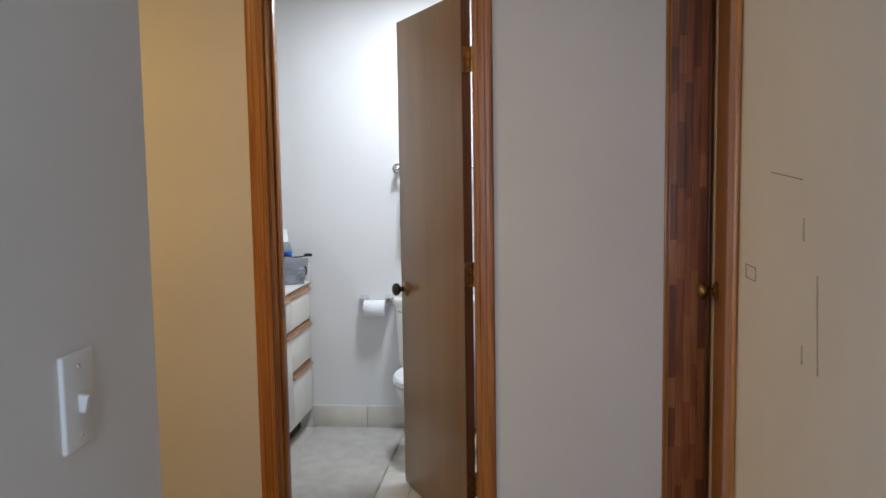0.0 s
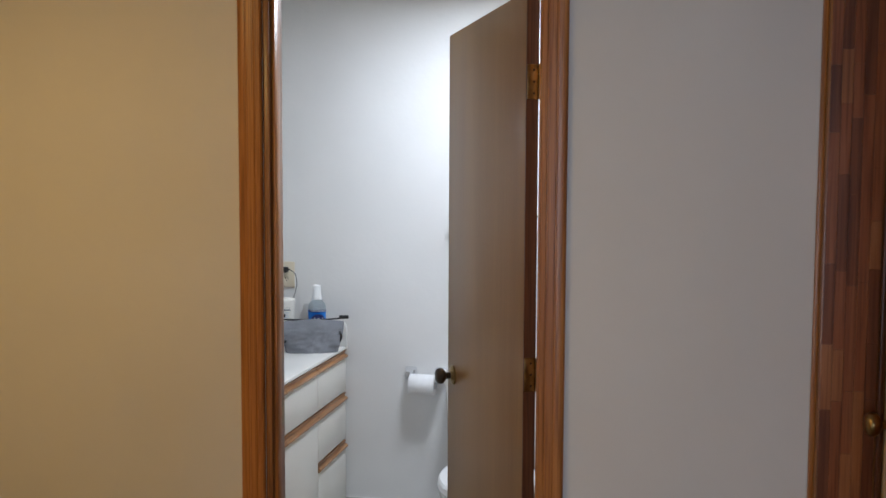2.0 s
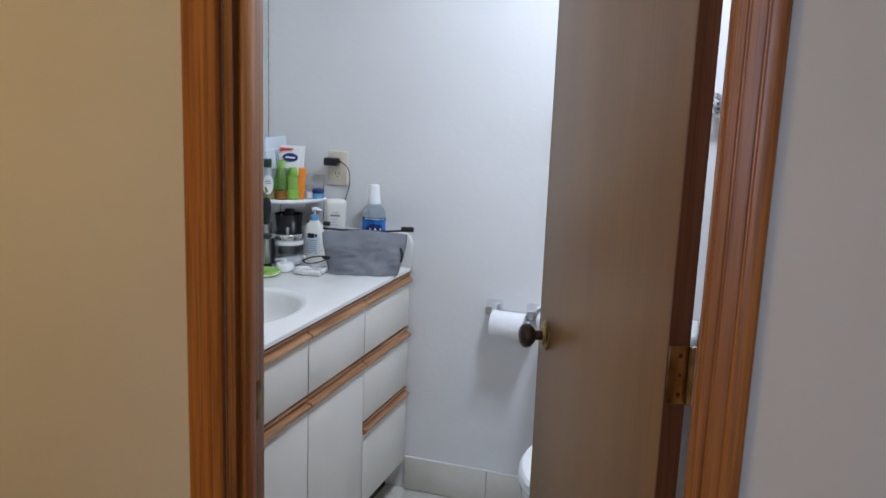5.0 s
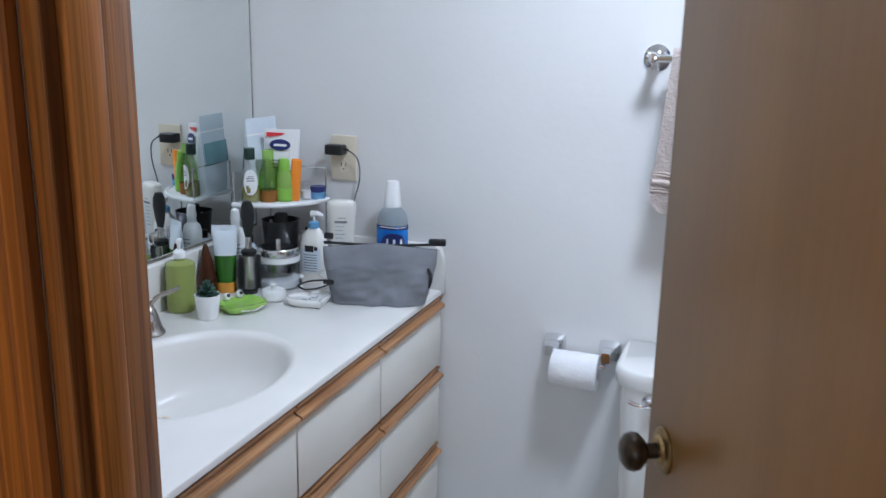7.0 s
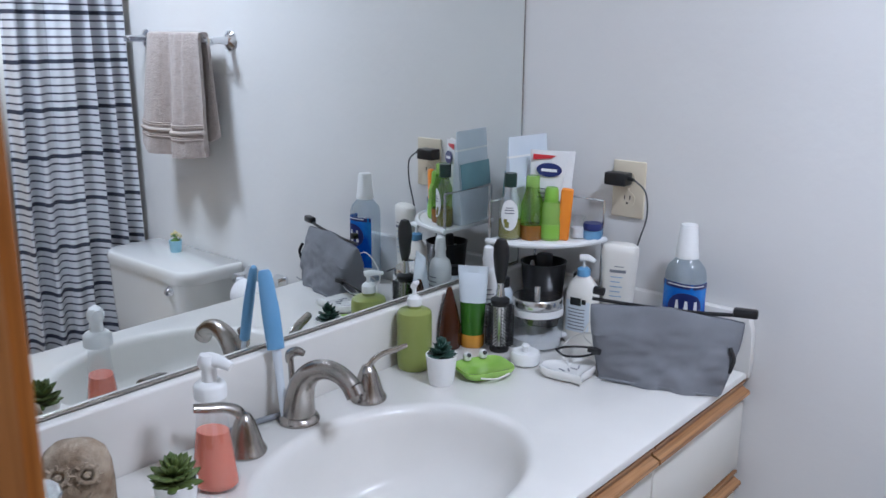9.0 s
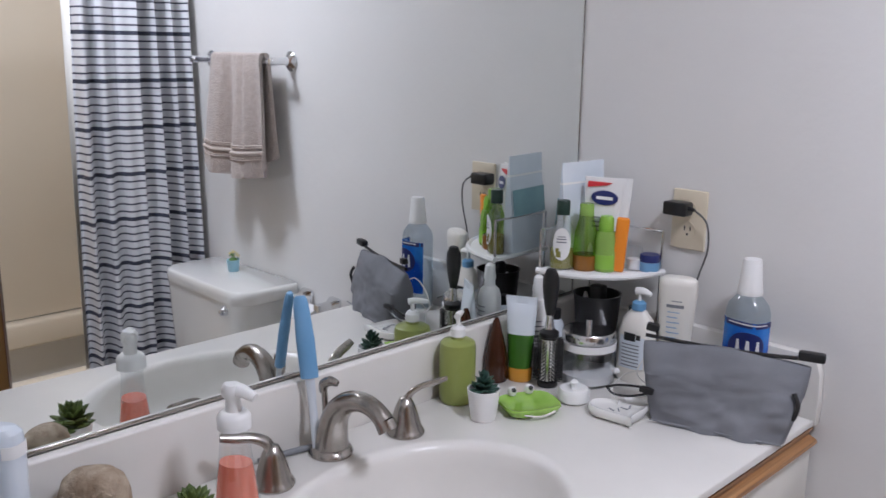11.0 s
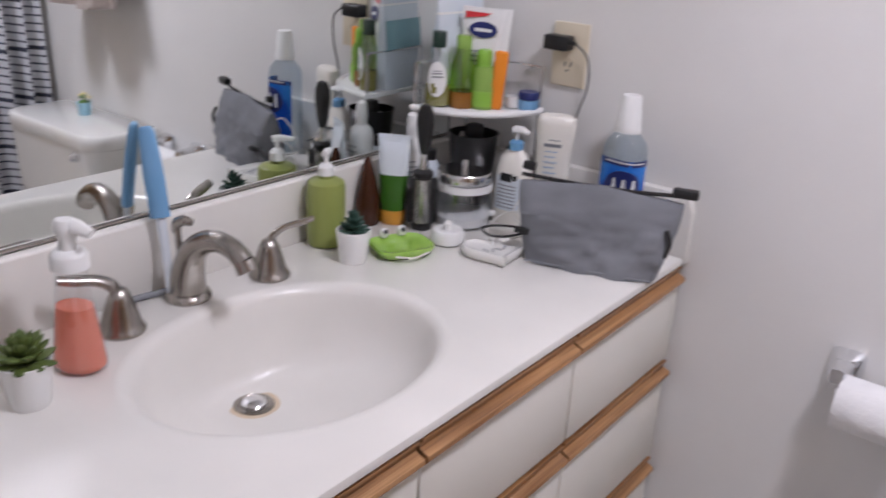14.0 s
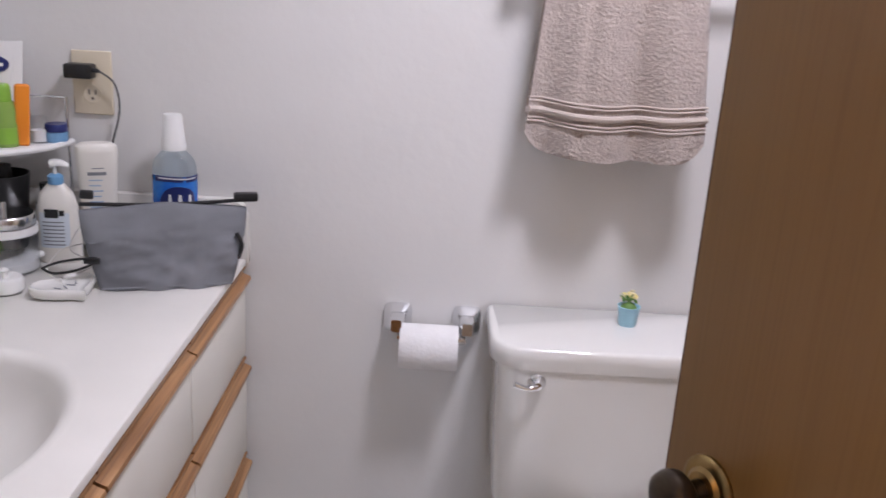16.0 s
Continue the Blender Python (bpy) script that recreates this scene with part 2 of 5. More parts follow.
def stripe_cloth():
    """White cotton with a dark band every 147 mm and five thin lines between."""
    m = bpy.data.materials.new("striped_cotton")
    m.use_nodes = True
    nt = m.node_tree
    b = nt.nodes["Principled BSDF"]
    b.inputs["Roughness"].default_value = 0.85
    co = nt.nodes.new("ShaderNodeTexCoord")
    sp = nt.nodes.new("ShaderNodeSeparateXYZ")
    nt.links.new(co.outputs["Object"], sp.inputs[0])

    def lines(period, width):
        a = nt.nodes.new("ShaderNodeMath")
        a.operation = "PINGPONG"
        nt.links.new(sp.outputs["Z"], a.inputs[0])
        a.inputs[1].default_value = period / 2
        c = nt.nodes.new("ShaderNodeMath")
        c.operation = "LESS_THAN"
        nt.links.new(a.outputs[0], c.inputs[0])
        c.inputs[1].default_value = width / 2
        return c
    mx = nt.nodes.new("ShaderNodeMath")
    mx.operation = "MAXIMUM"
    nt.links.new(lines(0.147, 0.013).outputs[0], mx.inputs[0])
    nt.links.new(lines(0.0245, 0.0055).outputs[0], mx.inputs[1])
    c = nt.nodes.new("ShaderNodeMix")
    c.data_type = "RGBA"
    c.inputs["A"].default_value, c.inputs["B"].default_value = (0.74, 0.74, 0.77, 1), (0.055, 0.06, 0.09, 1)
    nt.links.new(mx.outputs[0], c.inputs["Factor"])
    nt.links.new(c.outputs["Result"], b.inputs["Base Color"])
    n = nt.nodes.new("ShaderNodeTexNoise")
    n.inputs["Scale"].default_value = 500
    bp = nt.nodes.new("ShaderNodeBump")
    bp.inputs["Strength"].default_value, bp.inputs["Distance"].default_value = 0.3, 0.001
    nt.links.new(n.outputs["Fac"], bp.inputs["Height"])
    nt.links.new(bp.outputs[0], b.inputs["Normal"])
    return m


M_STRIPE = stripe_cloth()


# ---- builders ----
def smooth_by_angle(me, deg=40):
    bm = bmesh.new()
    bm.from_mesh(me)
    for f in bm.faces:
        f.smooth = True
    lim = radians(deg)
    for e in bm.edges:
        if len(e.link_faces) == 2 and e.calc_face_angle(0) > lim:
            e.smooth = False
    bm.to_mesh(me)
    bm.free()


def mesh_of(name, bm, mat, angle=40):
    bmesh.ops.recalc_face_normals(bm, faces=bm.faces[:])
    me = bpy.data.meshes.new(name)
    bm.to_mesh(me)
    bm.free()
    me.materials.append(mat)
    smooth_by_angle(me, angle)
    return me


def part(name, bm, mat, parent=None, label="", angle=40):
    ob = new(name, mesh_of(name, bm, mat, angle))
    if parent is not None:
        ob.parent = parent
    return tagged(ob, label) if label else ob


def base(name, loc, label, category, rz=0.0, group="", kind=""):
    e = new(name)
    e.empty_display_size = 0.05
    e.location, e.rotation_euler = loc, (0, 0, radians(rz))
    return tagged(e, label, category, group, kind)


def setting(name, bm, mat, label, category="structure", angle=30):
    return tagged(part(name, bm, mat, None, "", angle), label, category, "", "structure")


def box(x0, y0, z0, x1, y1, z1, bevel=0.0, segs=2, bm=None):
    own = bmesh.new()
    v = [own.verts.new((x, y, z)) for x in (x0, x1) for y in (y0, y1) for z in (z0, z1)]
    for q in ((0, 1, 3, 2), (4, 6, 7, 5), (0, 4, 5, 1), (2, 3, 7, 6), (0, 2, 6, 4), (1, 5, 7, 3)):
        own.faces.new([v[i] for i in q])
    if bevel:
        bmesh.ops.bevel(own, geom=own.edges[:], offset=bevel, segments=segs, profile=0.5, affect="EDGES")
    if bm is None:
        return own
    return add(bm, own)


def add(bm, other):
    me = bpy.data.meshes.new("tmp")
    other.to_mesh(me)
    other.free()
    bm.from_mesh(me)
    bpy.data.meshes.remove(me)
    return bm


def lathe(profile, n=32, sx=1.0, sy=1.0, at=(0, 0, 0), power=2.0):
    """Turn (radius, height) pairs about z; power over 2 squares the section off."""
    bm = bmesh.new()
    rings = []
    for r, z in profile:
        if r < 1e-6:
            rings.append([bm.verts.new((at[0], at[1], at[2] + z))])
            continue
        ring = []
        for i in range(n):
            a = 2 * math.pi * i / n
            c, s = math.cos(a), math.sin(a)
            k = (abs(c) ** power + abs(s) ** power) ** (-1 / power)
            ring.append(bm.verts.new((at[0] + r * k * c * sx, at[1] + r * k * s * sy, at[2] + z)))
        rings.append(ring)
    for a, b in zip(rings, rings[1:]):
        if len(a) == 1 and len(b) == 1:
            continue
        for i in range(n):
            j = (i + 1) % n
            if len(a) == 1:
                bm.faces.new((a[0], b[j], b[i]))
            elif len(b) == 1:
                bm.faces.new((a[i], a[j], b[0]))
            else:
                bm.faces.new((a[i], a[j], b[j], b[i]))
    for ring in (rings[0], rings[-1]):
        if len(ring) > 1:
            bm.faces.new(ring)
    return bm


def tube(points, radius, n=10, flat=1.0, samples=6):
    """A round bar along a smooth line through the points; radius one number or one for each point."""
    pts = [Vector(p) for p in points]
    rad = list(radius) if isinstance(radius, (list, tuple)) else [radius] * len(pts)
    line, rr = [], []
    for i in range(len(pts) - 1):
        p0, p1, p2, p3 = pts[max(i - 1, 0)], pts[i], pts[i + 1], pts[min(i + 2, len(pts) - 1)]
        for k in range(samples):
            t = k / samples
            line.append(0.5 * ((2 * p1) + (p2 - p0) * t + (2 * p0 - 5 * p1 + 4 * p2 - p3) * t * t + (3 * p1 - p0 - 3 * p2 + p3) * t ** 3))
            rr.append(rad[i] * (1 - t) + rad[i + 1] * t)
    line.append(pts[-1])
    rr.append(rad[-1])
    bm = bmesh.new()
    side = None
    rings = []
    for i, p in enumerate(line):
        d = (line[min(i + 1, len(line) - 1)] - line[max(i - 1, 0)]).normalized()
        if side is None:
            side = d.orthogonal().normalized()
        side = (side - d * side.dot(d)).normalized()
        up = d.cross(side)
        rings.append([bm.verts.new(p + rr[i] * (math.cos(2 * math.pi * k / n) * side + flat * math.sin(2 * math.pi * k / n) * up)) for k in range(n)])
    for a, b in zip(rings, rings[1:]):
        for k in range(n):
            j = (k + 1) % n
            bm.faces.new((a[k], a[j], b[j], b[k]))
    bm.faces.new(rings[0])
    bm.faces.new(rings[-1])
    return bm


def loft(rows, n=28, power=2.4):
    """A closed body through (height, half width, half depth) sections."""
    bm = bmesh.new()
    rings = []
    for z, w, d in rows:
        ring = []
        for i in range(n):
            c, q = math.cos(2 * math.pi * i / n), math.sin(2 * math.pi * i / n)
            k = (abs(c) ** power + abs(q) ** power) ** (-1 / power)
            ring.append(bm.verts.new((w * k * c, d * k * q, z)))
        rings.append(ring)
    for a, b in zip(rings, rings[1:]):
        for i in range(n):
            j = (i + 1) % n
            bm.faces.new((a[i], a[j], b[j], b[i]))
    bm.faces.new(rings[0])
    bm.faces.new(rings[-1])
    return bm


def rod(p, q, r, n=12):
    return tube((p, q), r, n, samples=1)


def turned(bm, m):
    bmesh.ops.transform(bm, matrix=m, verts=bm.verts)
    return bm


def extrude_outline(points, z0, z1, bevel=0.0):
    """A flat slab from an outline in x and y."""
    bm = bmesh.new()
    f = bm.faces.new([bm.verts.new((x, y, z0)) for x, y in points])
    g = bmesh.ops.extrude_face_region(bm, geom=[f])
    bmesh.ops.translate(bm, vec=(0, 0, z1 - z0), verts=[v for v in g["geom"] if isinstance(v, bmesh.types.BMVert)])
    if bevel:
        bmesh.ops.bevel(bm, geom=bm.edges[:], offset=bevel, segments=2, profile=0.5, affect="EDGES")
    return bm


def moulding(name, section, p0, along, length, mat, parent=None, label=""):
    """Run a section (pairs across, out) along an axis: along 'z' or 'x' or 'y'; p0 the start."""
    bm = bmesh.new()
    rings = []
    for s in (0, length):
        ring = []
        for a, o in section:
            v = {"z": (a, o, s), "x": (s, o, a), "y": (o, s, a)}[along]
            ring.append(bm.verts.new(Vector(p0) + Vector(v)))
        rings.append(ring)
    n = len(section)
    for k in range(n):
        j = (k + 1) % n
        bm.faces.new((rings[0][k], rings[0][j], rings[1][j], rings[1][k]))
    bm.faces.new(rings[0])
    bm.faces.new(rings[1])
    return part(name, bm, mat, parent, label, 25)


# ---- structure ----
WALL_S0, WALL_S1 = 2.945, 3.032      # the wall with the bathroom door: hall face, bathroom face
DOOR_L, DOOR_R, DOOR_TOP = -0.185, 0.558, 2.055
TOP = 2.40

bm = box(-1.1, WALL_S0, 0, DOOR_L, WALL_S1, TOP)
box(DOOR_R, WALL_S0, 0, 1.40, WALL_S1, TOP, bm=bm)
box(DOOR_L, WALL_S0, DOOR_TOP, DOOR_R, WALL_S1, TOP, bm=bm)
setting("wall_bathroom_door", bm, M_HALL, "painted hall wall with the bathroom doorway through it", "wall")
setting("lining_bathroom_door_wall", box(-1.0, WALL_S1, 0, DOOR_L - .08, WALL_S1 + .004, TOP), M_WALL, "white painted plaster lining of the bathroom", "wall")
setting("wall_north", box(-1.1, 4.5, 0, 1.45, 4.6, TOP), M_WALL, "white orange-peel textured bathroom wall", "wall")
setting("wall_west", box(-1.1, WALL_S1, 0, -1.008, 4.5, TOP), M_WALL, "white painted wall behind the mirror", "wall")
setting("wall_east", box(1.36, WALL_S1, 0, 1.45, 4.5, TOP), M_WALL, "plain white wall behind the bathtub", "wall")
setting("ceiling", box(-2.2, -2.7, TOP, 1.5, 4.6, TOP + .1), M_CEIL, "white textured ceiling", "ceiling")
setting("floor_hall", box(-2.2, -2.7, -.1, 1.5, WALL_S1, -.004), M_CARPET, "beige carpet in the hall", "floor")
floor = setting("floor_bathroom", box(-1.1, WALL_S1, -.1, 1.45, 4.6, -.008), M_GROUT, "cream ceramic tile floor with grey grout", "floor")

# hall: the near wall with the switch, the side hall beyond its corner, the wall with the second door
setting("wall_switch", box(.05, -2.6, 0, .168, 1.169, TOP), M_HALL, "painted hall wall ending in an outside corner", "wall")
setting("wall_side_hall_south", box(-2.2, 1.05, 0, .05, 1.169, TOP), M_HALL, "painted wall of the side hall", "wall")
setting("wall_side_hall_end", box(-2.2, 1.169, 0, -2.1, WALL_S0, TOP), M_HALL, "painted end wall of the side hall", "wall")
setting("wall_side_hall_north", box(-2.2, WALL_S0, 0, -1.1, WALL_S1, TOP), M_HALL, "painted wall of the side hall", "wall")
RX = 1.195
D2_0, D2_1 = 2.000, 2.925             # the second doorway in the east hall wall
bm = box(RX, -2.6, 0, RX + .165, D2_0, TOP)
box(RX, D2_1, 0, RX + .165, WALL_S0, TOP, bm=bm)
box(RX, D2_0, DOOR_TOP, RX + .165, D2_1, TOP, bm=bm)
setting("wall_hall_east", bm, M_HALL, "painted hall wall with scratches and a doorway", "wall")
setting("wall_closet_back", box(1.44, 1.8, 0, 1.5, 3.0, TOP), M_HALL, "plain wall behind the second door", "wall")
bm = box(.05, -2.7, 0, .22, -2.6, TOP)
box(1.12, -2.7, 0, 1.3, -2.6, TOP, bm=bm)
box(.22, -2.7, 0, 1.12, -2.6, .85, bm=bm)
box(.22, -2.7, 2.05, 1.12, -2.6, TOP, bm=bm)
setting("wall_south", bm, M_HALL, "painted wall with a window behind the walker", "wall")
window = base("window_1", (.67, -2.65, .85), "white framed window letting daylight in", "window", kind="structure")
for x0, x1, z0, z1 in ((-.45, -.41, 0, 1.2), (.41, .45, 0, 1.2), (-.41, .41, 0, .04), (-.41, .41, 1.16, 1.2), (-.41, .41, .58, .62)):
    part("window_frame", box(x0, -.03, z0, x1, .03, z1, .004), M_WHITE, window)
pane = part("pane", box(-.41, -.004, .04, .41, .004, 1.16), M_GLASS, window)
pane.visible_shadow = False

# bathroom door frame: jambs, stop, fluted casings
CASING = [(0, 0), (0, -.010), (.004, -.0135), (.016, -.0145), (.0185, -.0130), (.0205, -.0130), (.023, -.0150), (.042, -.0160), (.0445, -.0145),
          (.0465, -.0145), (.049, -.0160), (.062, -.0160), (.070, -.0135), (.0745, -.009), (.0745, 0)]
CASING = [(a * .87, o) for a, o in CASING]
MIRR = [(-a, o) for a, o in reversed(CASING)]
frame_1 = base("door_frame_1", (0, 0, 0), "stained oak door frame with fluted casing", "door frame", kind="structure")
moulding("casing", MIRR, (DOOR_L - .001, WALL_S0 - .001, 0), "z", DOOR_TOP + .07, M_TRIM, frame_1)
moulding("casing", CASING, (DOOR_R - .016, WALL_S0 - .001, 0), "z", DOOR_TOP + .07, M_TRIM, frame_1)
moulding("head_casing", CASING, (DOOR_L + .008, WALL_S0 - .001, DOOR_TOP - .014), "x", DOOR_R - DOOR_L - .022, M_TRIM, frame_1)
part("jamb", box(DOOR_L, WALL_S0 - .002, 0, DOOR_L + .018, WALL_S1 + .002, DOOR_TOP, .002), M_JAMB, frame_1)
part("jamb", box(DOOR_R - .018, WALL_S0 - .002, 0, DOOR_R, WALL_S1 + .002, DOOR_TOP, .002), M_JAMB, frame_1)
part("head_jamb", box(DOOR_L + .018, WALL_S0 - .002, DOOR_TOP - .018, DOOR_R - .018, WALL_S1 + .002, DOOR_TOP, .002), M_JAMB, frame_1)
part("stop", box(DOOR_L + .018, WALL_S0 + .012, 0, DOOR_L + .028, WALL_S0 + .047, DOOR_TOP - .018, .003), M_TRIM, frame_1)
part("stop", box(DOOR_R - .0222, WALL_S0 + .012, 0, DOOR_R - .018, WALL_S0 + .047, DOOR_TOP - .018, .001), M_TRIM, frame_1)
part("inner_casing", box(DOOR_L - .065, WALL_S1 + .001, 0, DOOR_L + .008, WALL_S1 + .013, DOOR_TOP + .065, .004), M_TRIM, frame_1)
part("inner_casing", box(DOOR_R + .004, WALL_S1 + .001, 0, DOOR_R + .05, WALL_S1 + .010, DOOR_TOP + .065, .003), M_TRIM, frame_1)
strike = part("strike_plate", box(DOOR_L + .0165, WALL_S0 + .048, .865, DOOR_L + .0195, WALL_S0 + .085, .935, .001), M_BRASS, frame_1, "tarnished brass strike plate")

# the open bathroom door: local x from the hinge to the free edge, local y away from the hall face
door = base("door_1", (.492, 3.060, .012), "open brown veneer flush door with a dark knob", "door", kind="structure")
U = Vector((.168 - .492, 3.69 - 3.060, 0)).normalized()
door.rotation_euler = (0, 0, math.atan2(U.y, U.x))
DW, DT, DH = .708, .035, 2.018
part("slab", box(.003, -DT, 0, DW - .002, 0, DH, .001), M_DOOR, door)
part("hinge_edge", box(0, -DT + .0006, .002, .003, -.0006, DH - .002), M_EDGE, door, "dark red-brown door edge")
part("free_edge", box(DW - .002, -DT + .0006, .002, DW, -.0006, DH - .002), M_EDGE, door)
for z in (.18, .97, 1.74):
    leaf = part("hinge_leaf", box(-.0025, -DT + .003, z, 0, -.002, z + .09, .0008), M_BRASS, door, "tarnished hinge leaf with three screws")
    for k in (.015, .045, .075):
        part("screw", turned(lathe([(0, .0008), (.003, .0006), (.0034, 0)], 10), Matrix.Translation((-.0028, -.017 + .004 * math.cos(k * 200), z + k)) @ Matrix.Rotation(-math.pi / 2, 4, "Y")), M_BRONZE, leaf)
    part("hinge_knuckle", rod((-.006, -DT - .002, z), (-.006, -DT - .002, z + .09), .005), M_BRASS, door)


def knob(parent, loc, axis, mat):
    """Rose, neck and ball of a door knob pointing along axis."""
    turn = Vector((0, 0, 1)).rotation_difference(Vector(axis)).to_matrix().to_4x4()
    m = Matrix.Translation(loc) @ turn
    k = part("knob", turned(lathe([(.0, .0), (.011, 0), (.011, .026), (.018, .030), (.026, .038), (.0275, .046), (.025, .054), (.017, .060), (0, .062)], 28), m), mat, parent, "dark antique brass knob")
    part("rose", turned(lathe([(0, 0), (.033, 0), (.033, .003), (.028, .007), (.022, .007), (.018, .011), (.0, .011)], 28), m), M_BRASS, k)


knob(door, (DW - .062, .0, .880), (0, 1, 0), M_BRONZE)
knob(door, (DW - .062, -DT, .880), (0, -1, 0), M_BRONZE)

# the second door, closed, set back in the east hall wall
frame_2 = base("door_frame_2", (RX, 0, 0), "stained finger-jointed door frame in the hall", "door frame", kind="structure")
part("casing", box(-.012, D2_1 + .0035, 0, -.001, WALL_S0 - .0015, DOOR_TOP + .06, .002), M_TRIM, frame_2)
part("casing", box(-.015, D2_0 - .070, 0, -.001, D2_0 - .004, DOOR_TOP + .06, .004), M_TRIM, frame_2)
part("head_casing", box(-.014, D2_0 - .003, DOOR_TOP, -.001, D2_1 + .003, DOOR_TOP + .06, .004), M_TRIM, frame_2)
part("jamb", box(-.002, D2_0 - .003, 0, .167, D2_0 + .018, DOOR_TOP, .002), M_JAMB, frame_2)
jamb_far = part("jamb", box(-.002, D2_1 - .018, 0, .167, D2_1 + .003, DOOR_TOP, .002), M_JAMB, frame_2)
rnd = random.Random(4)
M_BLOCKS = [wood("jamb_block_%s" % n, *c) for n, c in (("dark", ((.13, .040, .015), (.19, .062, .023), (.24, .082, .032))),
            ("red", ((.23, .072, .024), (.30, .098, .034), (.36, .13, .05))), ("tan", ((.27, .10, .034), (.36, .14, .048), (.43, .18, .07))))]
for x0 in (.002, .026, .050, .074, .098):
    z = 0.02
    while z < 1.98:
        h = min(rnd.uniform(.10, .34), 2.03 - z)
        part("jamb_block", box(x0, D2_1 - .0205, z, x0 + .0235, D2_1 - .0175, z + h - .0008, .0003, 1), M_BLOCKS[rnd.randrange(3)], jamb_far)
        z += h
part("stop", box(.124, D2_1 - .032, 0, .135, D2_1 - .0215, DOOR_TOP - .02, .003), M_EDGE, frame_2)
door2 = base("door_2", (RX + .116, 0, .012), "closed brown veneer door with a brass knob", "door", kind="structure")
part("slab", box(.030, D2_0 + .022, 0, .065, D2_1 - .040, 2.02, .001), M_DOOR2, door2)
# added pale strip stands in for light showing between jamb and slab
part("door_side_strip", box(.0245, D2_1 - .040, 0, .036, D2_1 - .020, 2.02, .001), M_PALE, door2, "pale strip painted as light in the door gap")
knob(door2, (.030, D2_1 - .075, .985), (-1, 0, 0), M_BRASS)

# scratches and pencil outlines on the east hall wall
marks = base("wall_marks", (RX, 0, 0), "pencil outline and scratches on the hall wall", "wall marks", kind="structure")
for y0, z0, y1, z1 in ((1.865, 1.205, 1.785, 1.205), (1.865, 1.177, 1.785, 1.177), (1.865, 1.177, 1.865, 1.205), (1.785, 1.177, 1.785, 1.205),
                       (1.68, 1.405, 1.49, 1.395), (1.475, 1.33, 1.475, 1.29), (1.40, 1.24, 1.385, 1.075), (1.47, 1.11, 1.47, 1.075)):
    part("mark", rod((-.0006, y0, z0), (-.0006, y1, z1), .0011, 6), M_SCRATCH, marks)

# light switch by the near corner
sw = base("light_switch", (.168, .935, 1.15), "wall-coloured toggle light switch with two plate screws", "light switch")
part("plate", box(0, -.037, -.060, .0075, .037, .060, .003, 3), M_HALL, sw)
part("toggle", turned(box(.004, -.005, -.012, .018, .005, .010, .002), Matrix.Rotation(.25, 4, "Y")), M_HALL, sw)
for z in (-.043, .043):
    part("screw", turned(lathe([(0, 0), (.003, 0), (.0026, .001), (0, .0012)], 12), Matrix.Translation((.0076, 0, z)) @ Matrix.Rotation(math.pi / 2, 4, "Y")), M_SILVER, sw)

# skirting in the bathroom: a row of tile
skirt = base("baseboard", (0, 4.4995, 0), "cream ceramic tile skirting along the wall", "baseboard", kind="structure")
for i in range(6):
    part("tile", box(-.455 + i * .305, -.009, .002, -.153 + i * .305, 0, .122, .002), M_TILE, skirt)
part("caulk", tube([(-.455, -.006, .124), (.4, -.006, .125), (1.3, -.006, .124)], .0035, 6), M_WHITE, skirt)

# ---- bathroom: vanity ----
VX, VZ = -.470, .799                   # cabinet face, underside of the top
van = base("vanity_cabinet", (0, 0, 0), "cream laminate vanity with oak finger pulls", "cabinet")
part("body", box(-1.0, 3.05, .105, VX, 4.492, .60), M_LAM, van)
part("face_frame", box(VX - .018, 3.05, .601, VX, 4.492, VZ - .001), M_LAM, van)
part("end_panel", box(-1.0, 4.474, .601, VX - .019, 4.492, VZ - .001), M_LAM, van)
# the shade of the recess is put into the toe kick's near-black colour
part("toe_kick", box(-.99, 3.06, 0, VX - .055, 4.490, .104), M_DARK, van, "recessed toe kick with its shade painted dark")


def front(y0, y1, z0, z1, parent, name):
    """A flat front with an oak pull strip along its top edge."""
    f = part(name, box(VX + .0005, y0, z0, VX + .018, y1, z1 - .036, .0015), M_LAM, parent)
    sec = [(0, 0), (0, .014), (.003, .024), (.009, .0285), (.015, .027), (.018, .019), (.021, .013), (.028, .012), (.031, .018), (.035, .018), (.035, 0)]
    moulding("pull", sec, (VX + .0005, y0, z1 - .0355), "y", y1 - y0, M_PULL, f, "oak finger pull")
    return f


part("stile", box(VX - .001, 3.055, .105, VX + .008, 3.425, .797, .001), M_LAM, van)
for y0, y1 in ((4.117, 4.486),):
    for z0, z1 in ((.612, .796), (.396, .604), (.115, .388)):
        front(y0, y1, z0, z1, van, "drawer")
for y0, y1 in ((3.752, 4.111), (3.387, 3.746), (3.061, 3.381)):
    front(y0, y1, .612, .796, van, "drawer")
    front(y0, y1, .115, .604, van, "cabinet_door")

# worktop with its moulded oval bowl
CZ = .815
EC, EA, EB = Vector((-.697, 3.779)), .172, .222
X0, X1, Y0, Y1 = -.978, -.449, 3.034, 4.478
DRAIN = Vector((-.795, 3.788))


